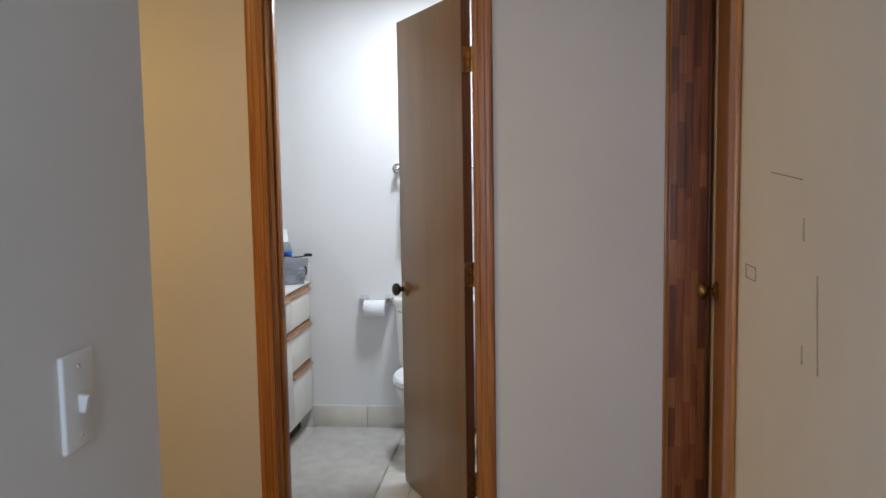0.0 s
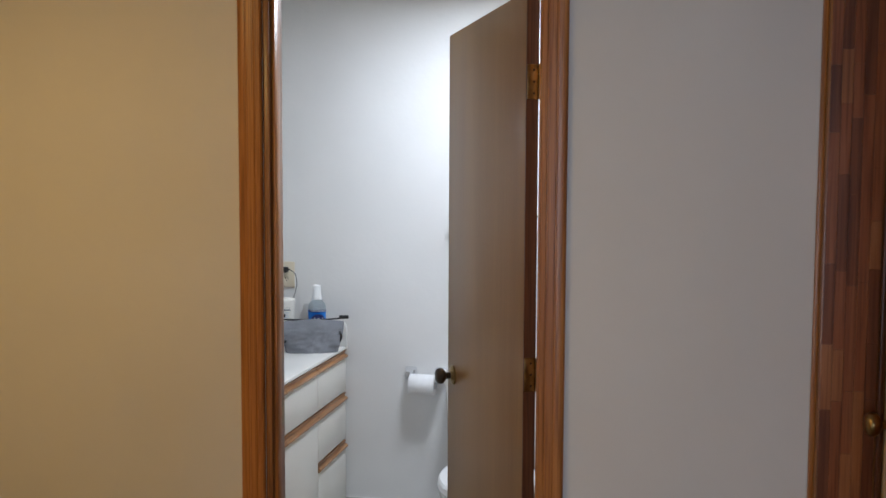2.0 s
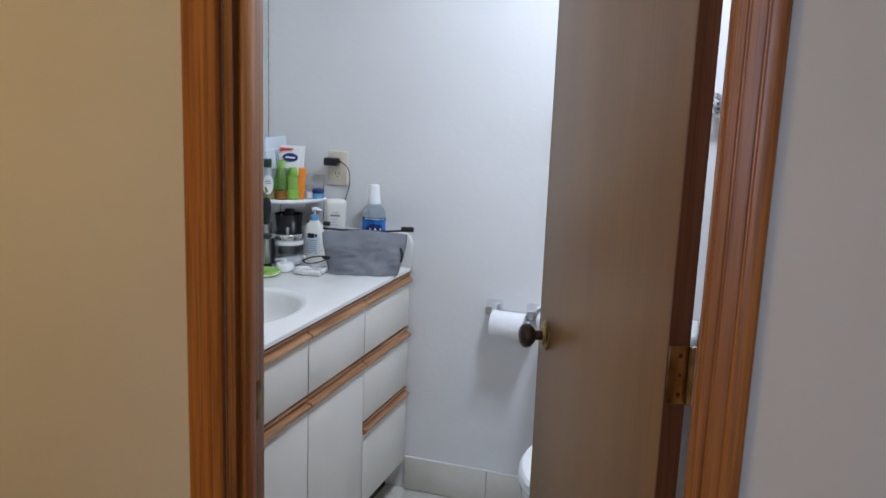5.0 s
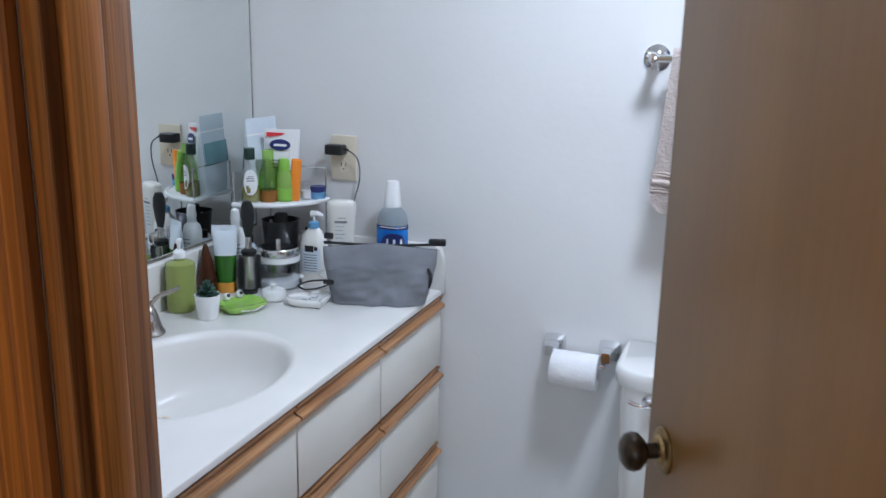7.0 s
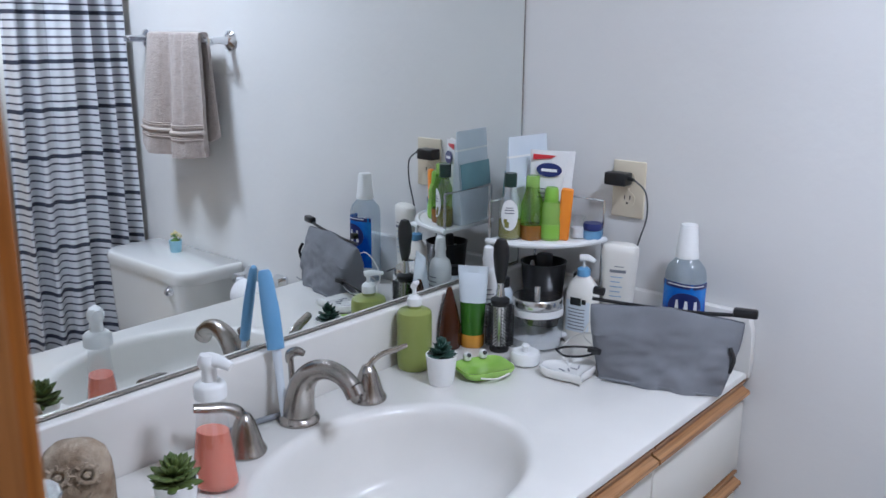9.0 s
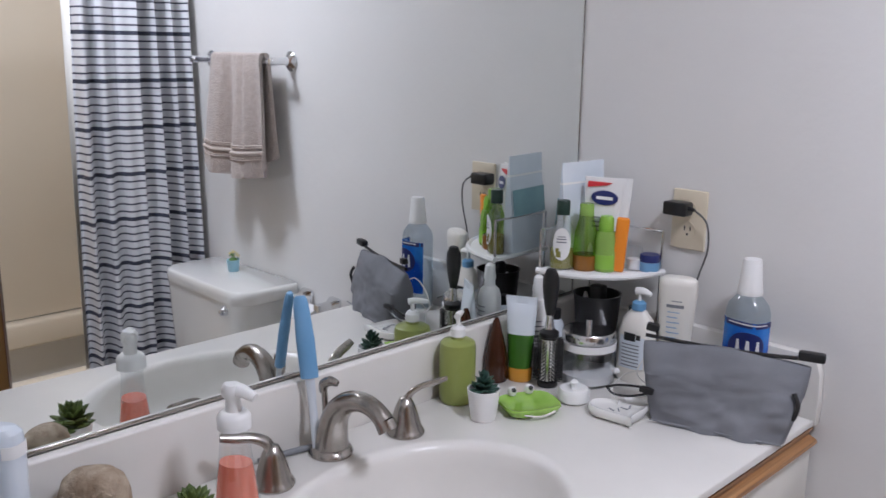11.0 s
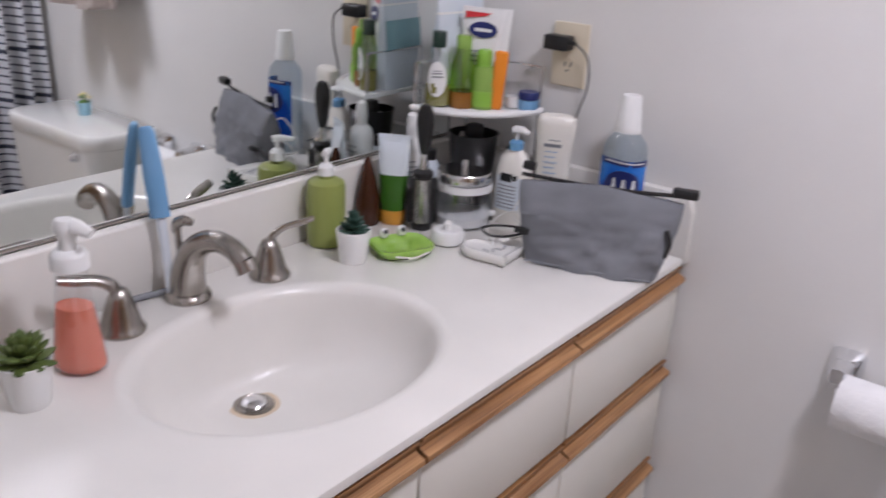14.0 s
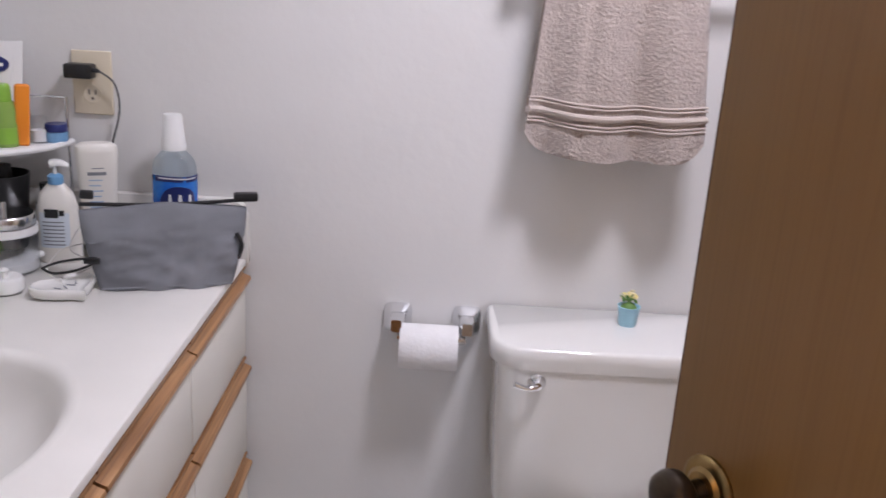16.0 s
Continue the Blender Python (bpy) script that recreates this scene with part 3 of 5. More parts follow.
def worktop():
    bm = bmesh.new()
    corner = [math.atan2(y - EC.y, x - EC.x) % (2 * math.pi) for x in (X0, X1) for y in (Y0, Y1)]
    angles = sorted([2 * math.pi * i / 72 for i in range(72)] + corner)
    rings = []

    def edge(a, off):
        d = Vector((math.cos(a), math.sin(a)))
        tx = ((X1 - off if d.x > 0 else X0 + off) - EC.x) / d.x if abs(d.x) > 1e-9 else 1e9
        ty = ((Y1 - off if d.y > 0 else Y0 + off) - EC.y) / d.y if abs(d.y) > 1e-9 else 1e9
        return EC + d * min(tx, ty)
    for off, z in ((.010, VZ), (.0, VZ + .003), (0, CZ - .006), (.0015, CZ - .002), (.006, CZ)):
        rings.append([bm.verts.new((*edge(a, off), z)) for a in angles])
    for s, z, pull in ((1.13, CZ, 0), (1.10, CZ + .0015, 0), (1.06, CZ + .002, 0), (1.03, CZ + .0005, 0), (1.0, CZ - .004, 0), (.975, CZ - .012, 0), (.945, CZ - .032, .02), (.90, CZ - .060, .08), (.80, CZ - .090, .2),
                       (.64, CZ - .112, .45), (.45, CZ - .125, .72), (.28, CZ - .132, .92), (.13, CZ - .136, 1.0)):
        c = EC.lerp(DRAIN, pull)
        ring = []
        for a in angles:
            k = 1 / math.hypot(math.cos(a) / EA, math.sin(a) / EB)
            if s < .2:
                k = .16
            ring.append(bm.verts.new((c.x + math.cos(a) * k * s, c.y + math.sin(a) * k * s, z)))
        rings.append(ring)
    n = len(angles)
    for a, b in zip(rings, rings[1:]):
        for i in range(n):
            j = (i + 1) % n
            bm.faces.new((a[i], a[j], b[j], b[i]))
    bm.faces.new(rings[-1])
    return bm


top = base("worktop", (0, 0, 0), "cream cultured marble vanity top with moulded oval basin", "countertop")
part("top", worktop(), M_MARBLE, top, angle=35)
part("backsplash", box(-1.0, 3.034, VZ, -.9785, 4.499, .926, .004, 3), M_MARBLE, top)
side = bmesh.new()
add(side, turned(extrude_outline([(-.977, VZ + .002), (-.446, VZ + .002), (-.445, .84), (-.447, .895), (-.455, .918), (-.474, .928), (-.977, .928)], 0, .020, .002),
                 Matrix.Translation((0, 4.499, 0)) @ Matrix.Rotation(math.pi / 2, 4, "X")))
part("sidesplash", side, M_MARBLE, top)
drain = base("sink_drain", (DRAIN.x, DRAIN.y, CZ - .1355), "chrome pop-up drain stopper with a worn ring", "drain")
part("flange", lathe([(0, 0), (.030, 0), (.030, .002), (.024, .004), (.021, .001), (0, .001)], 32), M_NICKEL, drain)
part("stopper", lathe([(0, .0015), (.017, .0015), (.018, .006), (.014, .010), (0, .0115)], 32), M_CHROME, drain)
part("stain", lathe([(.031, .0003), (.038, .0008), (.038, .0014), (.031, .0009)], 32), M_PALE, drain, "tan mineral ring round the drain")

# mirror with a metal channel and edge trim
mir = base("wall_mirror", (-1.0065, 0, 0), "large frameless wall mirror above the basin", "mirror")
part("glass", box(0, 3.04, .930, .0055, 4.496, 2.05), M_MIRROR, mir)
part("bottom_channel", box(.0056, 3.04, .9265, .008, 4.496, .9315, .0008), M_NICKEL, mir)
part("edge_strip", box(0, 4.4962, .930, .007, 4.4985, 2.05), M_SILVER, mir, "dark mirror edge")


# faucet
def faucet():
    f = base("faucet", (-.925, 3.778, CZ), "brushed nickel widespread faucet with two lever handles", "faucet")
    part("flange", lathe([(0, 0), (.034, 0), (.035, .004), (.032, .010), (.027, .014), (0, .014)], 28), M_NICKEL, f)
    swing = Matrix.Rotation(radians(5), 4, "Z")
    part("spout", turned(tube([(0, 0, .008), (.003, 0, .040), (.014, 0, .072), (.038, 0, .096), (.070, 0, .106), (.100, 0, .101), (.120, 0, .087)],
                              [.0285, .0245, .0205, .0175, .0155, .0145, .0150], 20), swing), M_NICKEL, f)
    part("aerator", turned(tube([(.1185, 0, .089), (.127, 0, .076)], .0158, 20, samples=1), swing), M_NICKEL, f)
    part("lift_rod", tube([(-.013, 0, .05), (-.016, 0, .104)], .0050, 10), M_NICKEL, f)
    part("lift_knob", tube([(-.019, 0, .098), (-.016, 0, .112), (-.004, .004, .119), (.008, .008, .117)], [.006, .0085, .008, .005], 14), M_NICKEL, f)
    for y, turn in ((3.656, -112), (3.918, 68)):
        m = Matrix.Translation((.025, y - 3.782, 0)) @ Matrix.Rotation(radians(turn), 4, "Z")
        h = part("handle", turned(lathe([(0, 0), (.031, 0), (.0325, .004), (.030, .009), (.027, .013), (.0225, .030), (.0160, .050), (.010, .062), (0, .067)], 28), m), M_NICKEL, f)
        part("lever", turned(tube([(0, 0, .048), (.008, 0, .068), (.028, 0, .079), (.054, 0, .083), (.074, 0, .087)], [.010, .010, .0085, .0085, .007], 14, flat=.55), m), M_NICKEL, h)


faucet()

# ---- things on the far wall ----
out = base("wall_outlet", (-.731, 4.4995, 1.130), "almond duplex outlet with a black charger plugged in", "outlet")
part("plate", box(-.0365, -.006, -.058, .0365, 0, .058, .0025, 3), M_ALMOND, out)
for z in (-.020, .020):
    s = part("socket", turned(lathe([(0, 0), (.0165, 0), (.0165, .002), (0, .002)], 24), Matrix.Translation((0, -.0055, z)) @ Matrix.Rotation(math.pi / 2, 4, "X")), M_ALMOND, out)
    for x in (-.006, .006):
        part("slot", box(x - .001, -.0082, z - .001, x + .001, -.0074, z + .008), M_BLACK, s)
    part("ground_hole", box(-.002, -.0082, z - .010, .002, -.0074, z - .006), M_BLACK, s)
part("screw", box(-.003, -.0072, -.003, .003, -.0058, .003, .0005), M_ALMOND, out)
ch = base("charger", (-.735, 4.492, 1.152), "small black charger plug with a thin cord", "charger")
part("plug", box(-.035, -.032, -.012, .014, 0, .014, .004, 3), M_BLACK, ch)
part("strain_relief", tube([(.012, -.018, .004), (.026, -.018, .002)], [.005, .003], 10), M_BLACK, ch)
part("cord", tube([(.026, -.018, .002), (.052, -.016, -.02), (.056, -.012, -.07), (.040, -.012, -.13), (.028, -.014, -.20), (.018, -.014, -.25), (.036, -.016, -.238), (.024, -.020, -.275), (.060, -.03, -.285), (.09, -.06, -.30)], .0019, 8), M_GREYCORD, ch)

tp = base("toilet_paper_holder", (-.084, 4.4995, .715), "chrome toilet paper holder with a full roll", "toilet paper holder")
for x in (-.068, .068):
    post = turned(loft([(0, .027, .029), (.006, .0275, .0295), (.012, .025, .027), (.026, .015, .017), (.064, .0125, .0145), (.071, .010, .012)], 32, 6.0), Matrix.Rotation(math.radians(84), 4, "X"))
    p_ = part("post", post, M_CHROME, tp, angle=30)
    p_.location = (x, -.003, -.010)
part("roller", rod((-.066, -.060, -.030), (.066, -.060, -.030), .008), M_CHROME, tp)
roll = base("toilet_roll", (-.088, 4.4395, .668), "white toilet roll on the holder", "toilet paper")
rb = lathe([(.020, -.056), (.0425, -.056), (.044, -.054), (.044, .054), (.0425, .056), (.020, .056), (.020, -.056)], 40)
part("roll", turned(rb, Matrix.Rotation(math.pi / 2, 4, "Y")), M_PAPER, roll)

bar = base("towel_bar", (.262, 4.4995, 1.405), "chrome towel bar with round rosettes", "towel bar")
for x in (-.220, .220):
    part("rosette", turned(lathe([(0, 0), (.028, 0), (.029, .004), (.022, .010), (.012, .016), (.010, .055), (.013, .066), (.010, .078), (0, .080)], 28), Matrix.Translation((x, 0, 0)) @ Matrix.Rotation(math.pi / 2, 4, "X")), M_CHROME, bar)
part("rail", rod((-.235, -.066, 0), (.235, -.066, 0), .008), M_CHROME, bar)


def towel():
    t = base("hand_towel", (.214, 4.4335, 1.405), "taupe terry hand towel folded over the bar", "towel")
    path = [(-.021, -.335), (-.022, -.30), (-.020, -.2), (-.017, -.1), (-.014, -.02), (-.009, .008), (0, .0125), (.009, .008), (.014, -.02), (.016, -.1), (.018, -.2), (.020, -.29)]

    def sheet(lo, hi, thick, seed):
        rows, n = [], 34
        fine = []
        for (a, b), (c, d) in zip(path, path[1:]):
            for k in range(6):
                fine.append((a + (c - a) * k / 6, b + (d - b) * k / 6))
        fine.append(path[-1])
        fine = [p for i, p in enumerate(fine) if lo <= i <= hi or hi < 0]
        bm = bmesh.new()
        for s in (0, 1):
            grid = []
            for i, (y, z) in enumerate(fine):
                row = []
                for j in range(n + 1):
                    u = j / n
                    x = (u - .5) * (.262 + .048 * min(1, max(0, -z) / .3))
                    drop = max(0, -z) / .33
                    w = .017 * (.40 + .8 * drop) * math.sin(u * 12 + 1 + z * 2) + .007 * drop * math.sin(u * 23 + seed + z * 5) + .0022 * noise.noise((x * 60, z * 60, seed)) + .011 * math.exp(-((u - .30) / .035) ** 2) * (1 - .5 * drop) + .008 * math.exp(-((u - .62) / .04) ** 2) * (1 - .6 * drop)
                    sgn = -1 if y < 0 else 1
                    yy = y + (w - .006 * drop if y < 0 else -abs(w) * .4)
                    yy = max(-.055, min(.058, yy))
                    row.append(bm.verts.new((x, yy + (thick * sgn if s else 0), z + (thick if s and abs(y) < .012 else 0) - .012 * math.sin(u * 3.1) * drop + .030 * max(0, (abs(2 * u - 1) - .72) / .28) ** 2.4 * min(1, drop) ** 6)))
                grid.append(row)
            for a, b in zip(grid, grid[1:]):
                for j in range(n):
                    bm.faces.new((a[j], a[j + 1], b[j + 1], b[j]))
            if s == 0:
                first = grid
            else:
                for j in range(n):
                    bm.faces.new((first[0][j], first[0][j + 1], grid[0][j + 1], grid[0][j]))
                    bm.faces.new((first[-1][j], first[-1][j + 1], grid[-1][j + 1], grid[-1][j]))
                for i in range(len(fine) - 1):
                    bm.faces.new((first[i][0], first[i + 1][0], grid[i + 1][0], grid[i][0]))
                    bm.faces.new((first[i][n], first[i + 1][n], grid[i + 1][n], grid[i][n]))
        return bm
    part("cloth", sheet(0, -1, .011, 1.0), M_TOWEL, t, angle=80)
    for z, thick in ((-.282, .0022), (-.276, .0022), (-.262, .0060), (-.247, .0022), (-.241, .0022)):
        pts = []
        for j in range(30):
            u = j / 29
            drop = -z / .33
            w = .017 * (.40 + .8 * drop) * math.sin(u * 12 + 1 + z * 2) + .007 * drop * math.sin(u * 23 + 1 + z * 5)
            pts.append(((u - .5) * .3075, -.022 + w - .006 * drop - .0115, z - .012 * math.sin(u * 3.1) * drop))
        part("woven_band", tube(pts, thick, 8, samples=2), M_TOWELB, t)


towel()


# ---- toilet ----
def toilet():
    t = base("toilet", (.262, 0, 0), "white porcelain toilet with a two-piece tank", "toilet")

    def slab(z0, z1, x, y0, y1, r, grow=0.0):
        pts = []
        for cx, cy, a0 in ((x - r, y0 + r, -90), (x - r, y1 - .01, 0), (-x + r, y1 - .01, 90), (-x + r, y0 + r, 180)):
            rr = r if cy < y1 - .02 else .01
            for k in range(7):
                a = radians(a0 + 15 * k)
                px = cx if rr == r else (x - .01 if cx > 0 else -x + .01)
                pts.append((px + rr * math.cos(a), cy + rr * math.sin(a)))
        return pts
    bmt = bmesh.new()
    rings = []
    for z, x, y0 in ((.365, .195, 4.33), (.38, .208, 4.31), (.42, .214, 4.298), (.55, .220, 4.290), (.68, .224, 4.286), (.702, .225, 4.285)):
        rings.append([bmt.verts.new((px, py, z)) for px, py in slab(0, 0, x, y0, 4.488, .045)])
    for a, b in zip(rings, rings[1:]):
        for i in range(len(a)):
            j = (i + 1) % len(a)
            bmt.faces.new((a[i], a[j], b[j], b[i]))
    bmt.faces.new(rings[0])
    bmt.faces.new(rings[-1])
    tank = part("tank", bmt, M_PORC, t)
    lid = bmesh.new()
    rings = []
    for z, g in ((.700, -.006), (.703, 0), (.724, .003), (.738, .001), (.7425, -.002), (.744, -.007)):
        rings.append([lid.verts.new((px, py - (.012 * (1 - (px / .24) ** 2) if py < 4.40 else 0), z)) for px, py in slab(0, 0, .238 + g, 4.287 - g, 4.492, .062)])
    for a, b in zip(rings, rings[1:]):
        for i in range(len(a)):
            j = (i + 1) % len(a)
            lid.faces.new((a[i], a[j], b[j], b[i]))
    lid.faces.new(rings[0])
    lid.faces.new(rings[-1])
    part("tank_lid", lid, M_PORC, t)
    lev = part("flush_lever", turned(lathe([(0, 0), (.015, 0), (.016, .004), (.011, .010), (.007, .020), (0, .021)], 22), Matrix.Translation((-.155, 4.288, .680)) @ Matrix.Rotation(math.pi / 2, 4, "X")), M_CHROME, tank, "chrome flush lever")
    part("lever_arm", tube([(-.155, 4.268, .680), (-.172, 4.264, .677), (-.196, 4.262, .685)], [.0055, .0045, .006], 10, flat=.7), M_CHROME, lev)
    bowl = lathe([(0, .0), (.13, 0), (.14, .006), (.135, .02), (.118, .05), (.112, .14), (.13, .23), (.17, .31), (.186, .365), (.188, .385), (.14, .388), (.10, .30), (0, .26)], 40, 1.0, 1.28, (0, 4.03, 0))
    part("bowl", bowl, M_PORC, t)
    part("bowl_neck", box(-.11, 4.20, .0, .11, 4.44, .364, .03, 3), M_PORC, t)
    part("seat", lathe([(.11, .389), (.192, .389), (.198, .397), (.190, .407), (.12, .407), (.11, .389)], 40, .97, 1.25, (0, 4.03, 0)), M_WHITE, t)
    part("seat_lid", turned(lathe([(0, 0), (.190, 0), (.196, .006), (.189, .016), (0, .020)], 40, .97, 1.25), Matrix.Translation((0, 4.03, .409))), M_WHITE, t)


toilet()
pot = base("flower_pot", (.285, 4.425, .744), "tiny pale blue tin pot of artificial flowers", "potted flowers")
part("pot", lathe([(0, 0), (.016, 0), (.017, .002), (.0205, .036), (.0215, .038), (.019, .038), (.017, .034), (0, .034)], 24), M_PALEBLUE, pot)
rr = random.Random(8)
for k in range(26):
    a, r_ = rr.uniform(0, 6.28), rr.uniform(0, .020)
    z = .046 + .016 * (1 - (r_ / .02) ** 2) + rr.uniform(-.004, .004)
    x, y = r_ * math.cos(a), r_ * math.sin(a)
    if k % 2:
        part("flower", turned(lathe([(0, 0), (.0048, .001), (.0052, .003), (.002, .0035), (0, .0045)], 8), Matrix.Translation((x, y, z)) @ Matrix.Rotation(rr.uniform(-.7, .7), 4, "X")), M_PETAL, pot)
    else:
        part("leaf", turned(lathe([(0, -.006), (.0022, -.003), (.0028, .001), (0, .007)], 6, 1, .5), Matrix.Translation((x, y, z - .004)) @ Matrix.Rotation(rr.uniform(-1, 1), 4, "Y")), M_LEAF3, pot)
part("stem_moss", lathe([(0, .034), (.016, .034), (.012, .040), (.006, .044), (0, .045)], 14), M_LEAF3, pot)


# ---- tub, surround, curtain ----
tub = base("bathtub", (0, 0, 0), "cream fibreglass bathtub with surround panels", "bathtub")
TX0, TX1, TY0, TY1 = .62, 1.355, 3.05, 4.495
part("apron", box(TX0, TY0, 0, TX0 + .07, TY1, .40, .012, 3), M_TUB, tub)
part("back_rim", box(TX1 - .07, TY0, .30, TX1, TY1, .40, .012, 3), M_TUB, tub)
part("end_rim", box(TX0 + .071, TY1 - .09, .0, TX1 - .071, TY1, .399, .012, 3), M_TUB, tub)
part("end_rim", box(TX0 + .071, TY0, .0, TX1 - .071, TY0 + .09, .399, .012, 3), M_TUB, tub)
part("basin_floor", box(TX0 + .071, TY0 + .091, .0, TX1 - .071, TY1 - .091, .08), M_TUB, tub)
part("surround_panel", box(TX1 - .012, TY0, .402, TX1, TY1, 1.95, .003), M_TUB, tub)
part("surround_panel", box(TX0 + .02, TY1 - .012, .402, TX1 - .013, TY1, 1.95, .003), M_TUB, tub)
part("surround_panel", box(TX0 + .02, TY0, .402, TX1 - .013, TY0 + .012, 1.95, .003), M_TUB, tub)
rodo = base("curtain_rod", (0, 0, 1.98), "chrome shower curtain rod", "curtain rod")
part("rod", rod((.60, 3.036, 0), (.60, 4.4995, 0), .0125), M_CHROME, rodo)
for y, s in ((3.040, 1), (4.496, -1)):
    part("flange", turned(lathe([(0, 0), (.03, 0), (.03, .004), (.018, .012), (0, .012)], 24), Matrix.Translation((.60, y - s * .004, 0)) @ Matrix.Rotation(-s * math.pi / 2, 4, "X")), M_CHROME, rodo)


def curtain():
    c = base("shower_curtain", (.592, 0, .16), "white cotton shower curtain with dark stripes, drawn aside", "shower curtain")
    bm = bmesh.new()
    n, rows = 150, 46
    for s in (0, 1):
        grid = []
        for i in range(rows + 1):
            v = i / rows
            z = 1.80 * v
            row = []
            for j in range(n + 1):
                u = j / n
                spread = 1.0 - .10 * v
                y = 4.475 - (1 - u) * (.42 * spread) + .012 * math.sin(u * 40 + 2 * v)
                amp = .030 * (.75 + .25 * math.sin(u * 9 + 3 * v))
                x = 1.15 * amp * math.sin(u * 36 + 1.4 * math.sin(u * 7) + .8 * math.sin(3 * v)) + .008 * math.sin(u * 81 + 4 * v) - .012 * (1 - v)
                row.append(bm.verts.new((x + s * .0012, min(y, 4.49), z)))
            grid.append(row)
        for a, b in zip(grid, grid[1:]):
            for j in range(n):
                bm.faces.new((a[j], a[j + 1], b[j + 1], b[j]))
        if s == 0:
            g0 = grid
        else:
            for j in range(n):
                for r in (0, -1):
                    bm.faces.new((g0[r][j], g0[r][j + 1], grid[r][j + 1], grid[r][j]))
            for i in range(rows):
                for k in (0, n):
                    bm.faces.new((g0[i][k], g0[i + 1][k], grid[i + 1][k], grid[i][k]))
    part("cloth", bm, M_STRIPE, c, angle=180)
    for k in range(8):
        y = 4.09 + k * .052
        ring = [(0.008 + .018 * math.cos(a), y, 1.822 + .020 * math.sin(a)) for a in [i * math.pi / 6 for i in range(13)]]
        part("ring", tube(ring, .0015, 6, samples=2), M_CHROME, c)


curtain()
liner = base("curtain_liner", (.640, 0, .30), "translucent pale shower liner bunched by the curtain", "shower liner")
bm = bmesh.new()
prev = None
for j in range(61):
    u = j / 60
    x, y = .010 * math.sin(u * 30), 4.07 + u * .40
    cur = [bm.verts.new((x, y, 0)), bm.verts.new((x * .6, y + .02, 1.64)), bm.verts.new((x * .6 + .0008, y + .02, 1.64)), bm.verts.new((x + .0008, y, 0))]
    if prev:
        for a in range(4):
            bm.faces.new((prev[a], prev[(a + 1) % 4], cur[(a + 1) % 4], cur[a]))
    prev = cur
part("cloth", bm, M_OFFWHITE, liner, angle=180)

# rug
rug = base("bath_rug", (-.13, 3.83, -.004), "grey-beige tufted bath rug before the vanity", "rug")
rb = bmesh.new()
add(rb, box(-.30, -.40, 0, .19, .63, .022, .010, 3))
part("mat", rb, M_RUG, rug)

# ceiling light
cl = base("ceiling_light", (.28, 3.80, TOP), "round white glass ceiling light", "ceiling light")
part("pan", lathe([(0, 0), (.15, 0), (.15, -.02), (.14, -.025), (0, -.025)], 36), M_WHITE, cl)
part("diffuser", lathe([(0, -.026), (.125, -.026), (.13, -.034), (.11, -.045), (.0, -.052)], 36), M_LAMP, cl)
cl2 = base("ceiling_light", (-.75, 1.75, TOP), "round white glass ceiling light in the side hall", "ceiling light")
part("pan", lathe([(0, 0), (.15, 0), (.15, -.02), (.14, -.025), (0, -.025)], 36), M_WHITE, cl2)
part("diffuser", lathe([(0, -.026), (.125, -.026), (.13, -.034), (.11, -.045), (.0, -.052)], 36), M_LAMP, cl2)


# ---- things on the worktop ----
def bottle(name, loc, label, category, profile, mat, sx=1.0, sy=1.0, rz=0.0, power=2.0, body_name="body"):
    b = base(name, loc, label, category, rz)
    b_ = part(body_name, lathe(profile, 28, sx, sy, power=power), mat, b)
    return b, b_


def label_wrap(parent, r, z0, z1, a0, a1, mat, sx=1.0, sy=1.0, power=2.0, name="label", n=14, lab="", oval=False):
    """A thin printed label that follows the bottle's side between two angles."""
    bm = bmesh.new()
    cols = []
    for i in range(n + 1):
        a = radians(a0 + (a1 - a0) * i / n)
        c, s = math.cos(a), math.sin(a)
        k = (abs(c) ** power + abs(s) ** power) ** (-1 / power)
        half = (z1 - z0) / 2 * (max(.02, 1 - (2 * i / n - 1) ** 2) ** .5 if oval else 1)
        lo, hi = (z0 + z1) / 2 - half, (z0 + z1) / 2 + half
        cols.append([bm.verts.new((q * k * c * sx, q * k * s * sy, z)) for q, z in ((r, lo), (r, hi), (r + .0006, hi), (r + .0006, lo))])
    for a, b in zip(cols, cols[1:]):
        for i in range(4):
            bm.faces.new((a[i], a[(i + 1) % 4], b[(i + 1) % 4], b[i]))
    bm.faces.new(cols[0])
    bm.faces.new(cols[-1])
    return part(name, bm, mat, parent, lab)


def bars(parent, r, rows, mat, sx=1.0, sy=1.0, power=2.0):
    for z, h, a0, a1 in rows:
        label_wrap(parent, r, z, z + h, a0, a1, mat, sx, sy, power, "print_bar", 8)


def pump_head(parent, z, mat, collar, reach=.030, r=.012):
    k = part("pump_collar", lathe([(0, z), (r, z), (r, z + .014), (r * .6, z + .018), (0, z + .018)], 20), collar, parent)
    part("pump_stem", rod((0, 0, z + .016), (0, 0, z + .034), .0035), mat, k)
    part("pump_nozzle", tube([(-.008, 0, z + .036), (.008, 0, z + .038), (reach, 0, z + .033)], [.008, .0075, .004], 12, flat=.7), mat, k)


TOP_Z = CZ + .0003
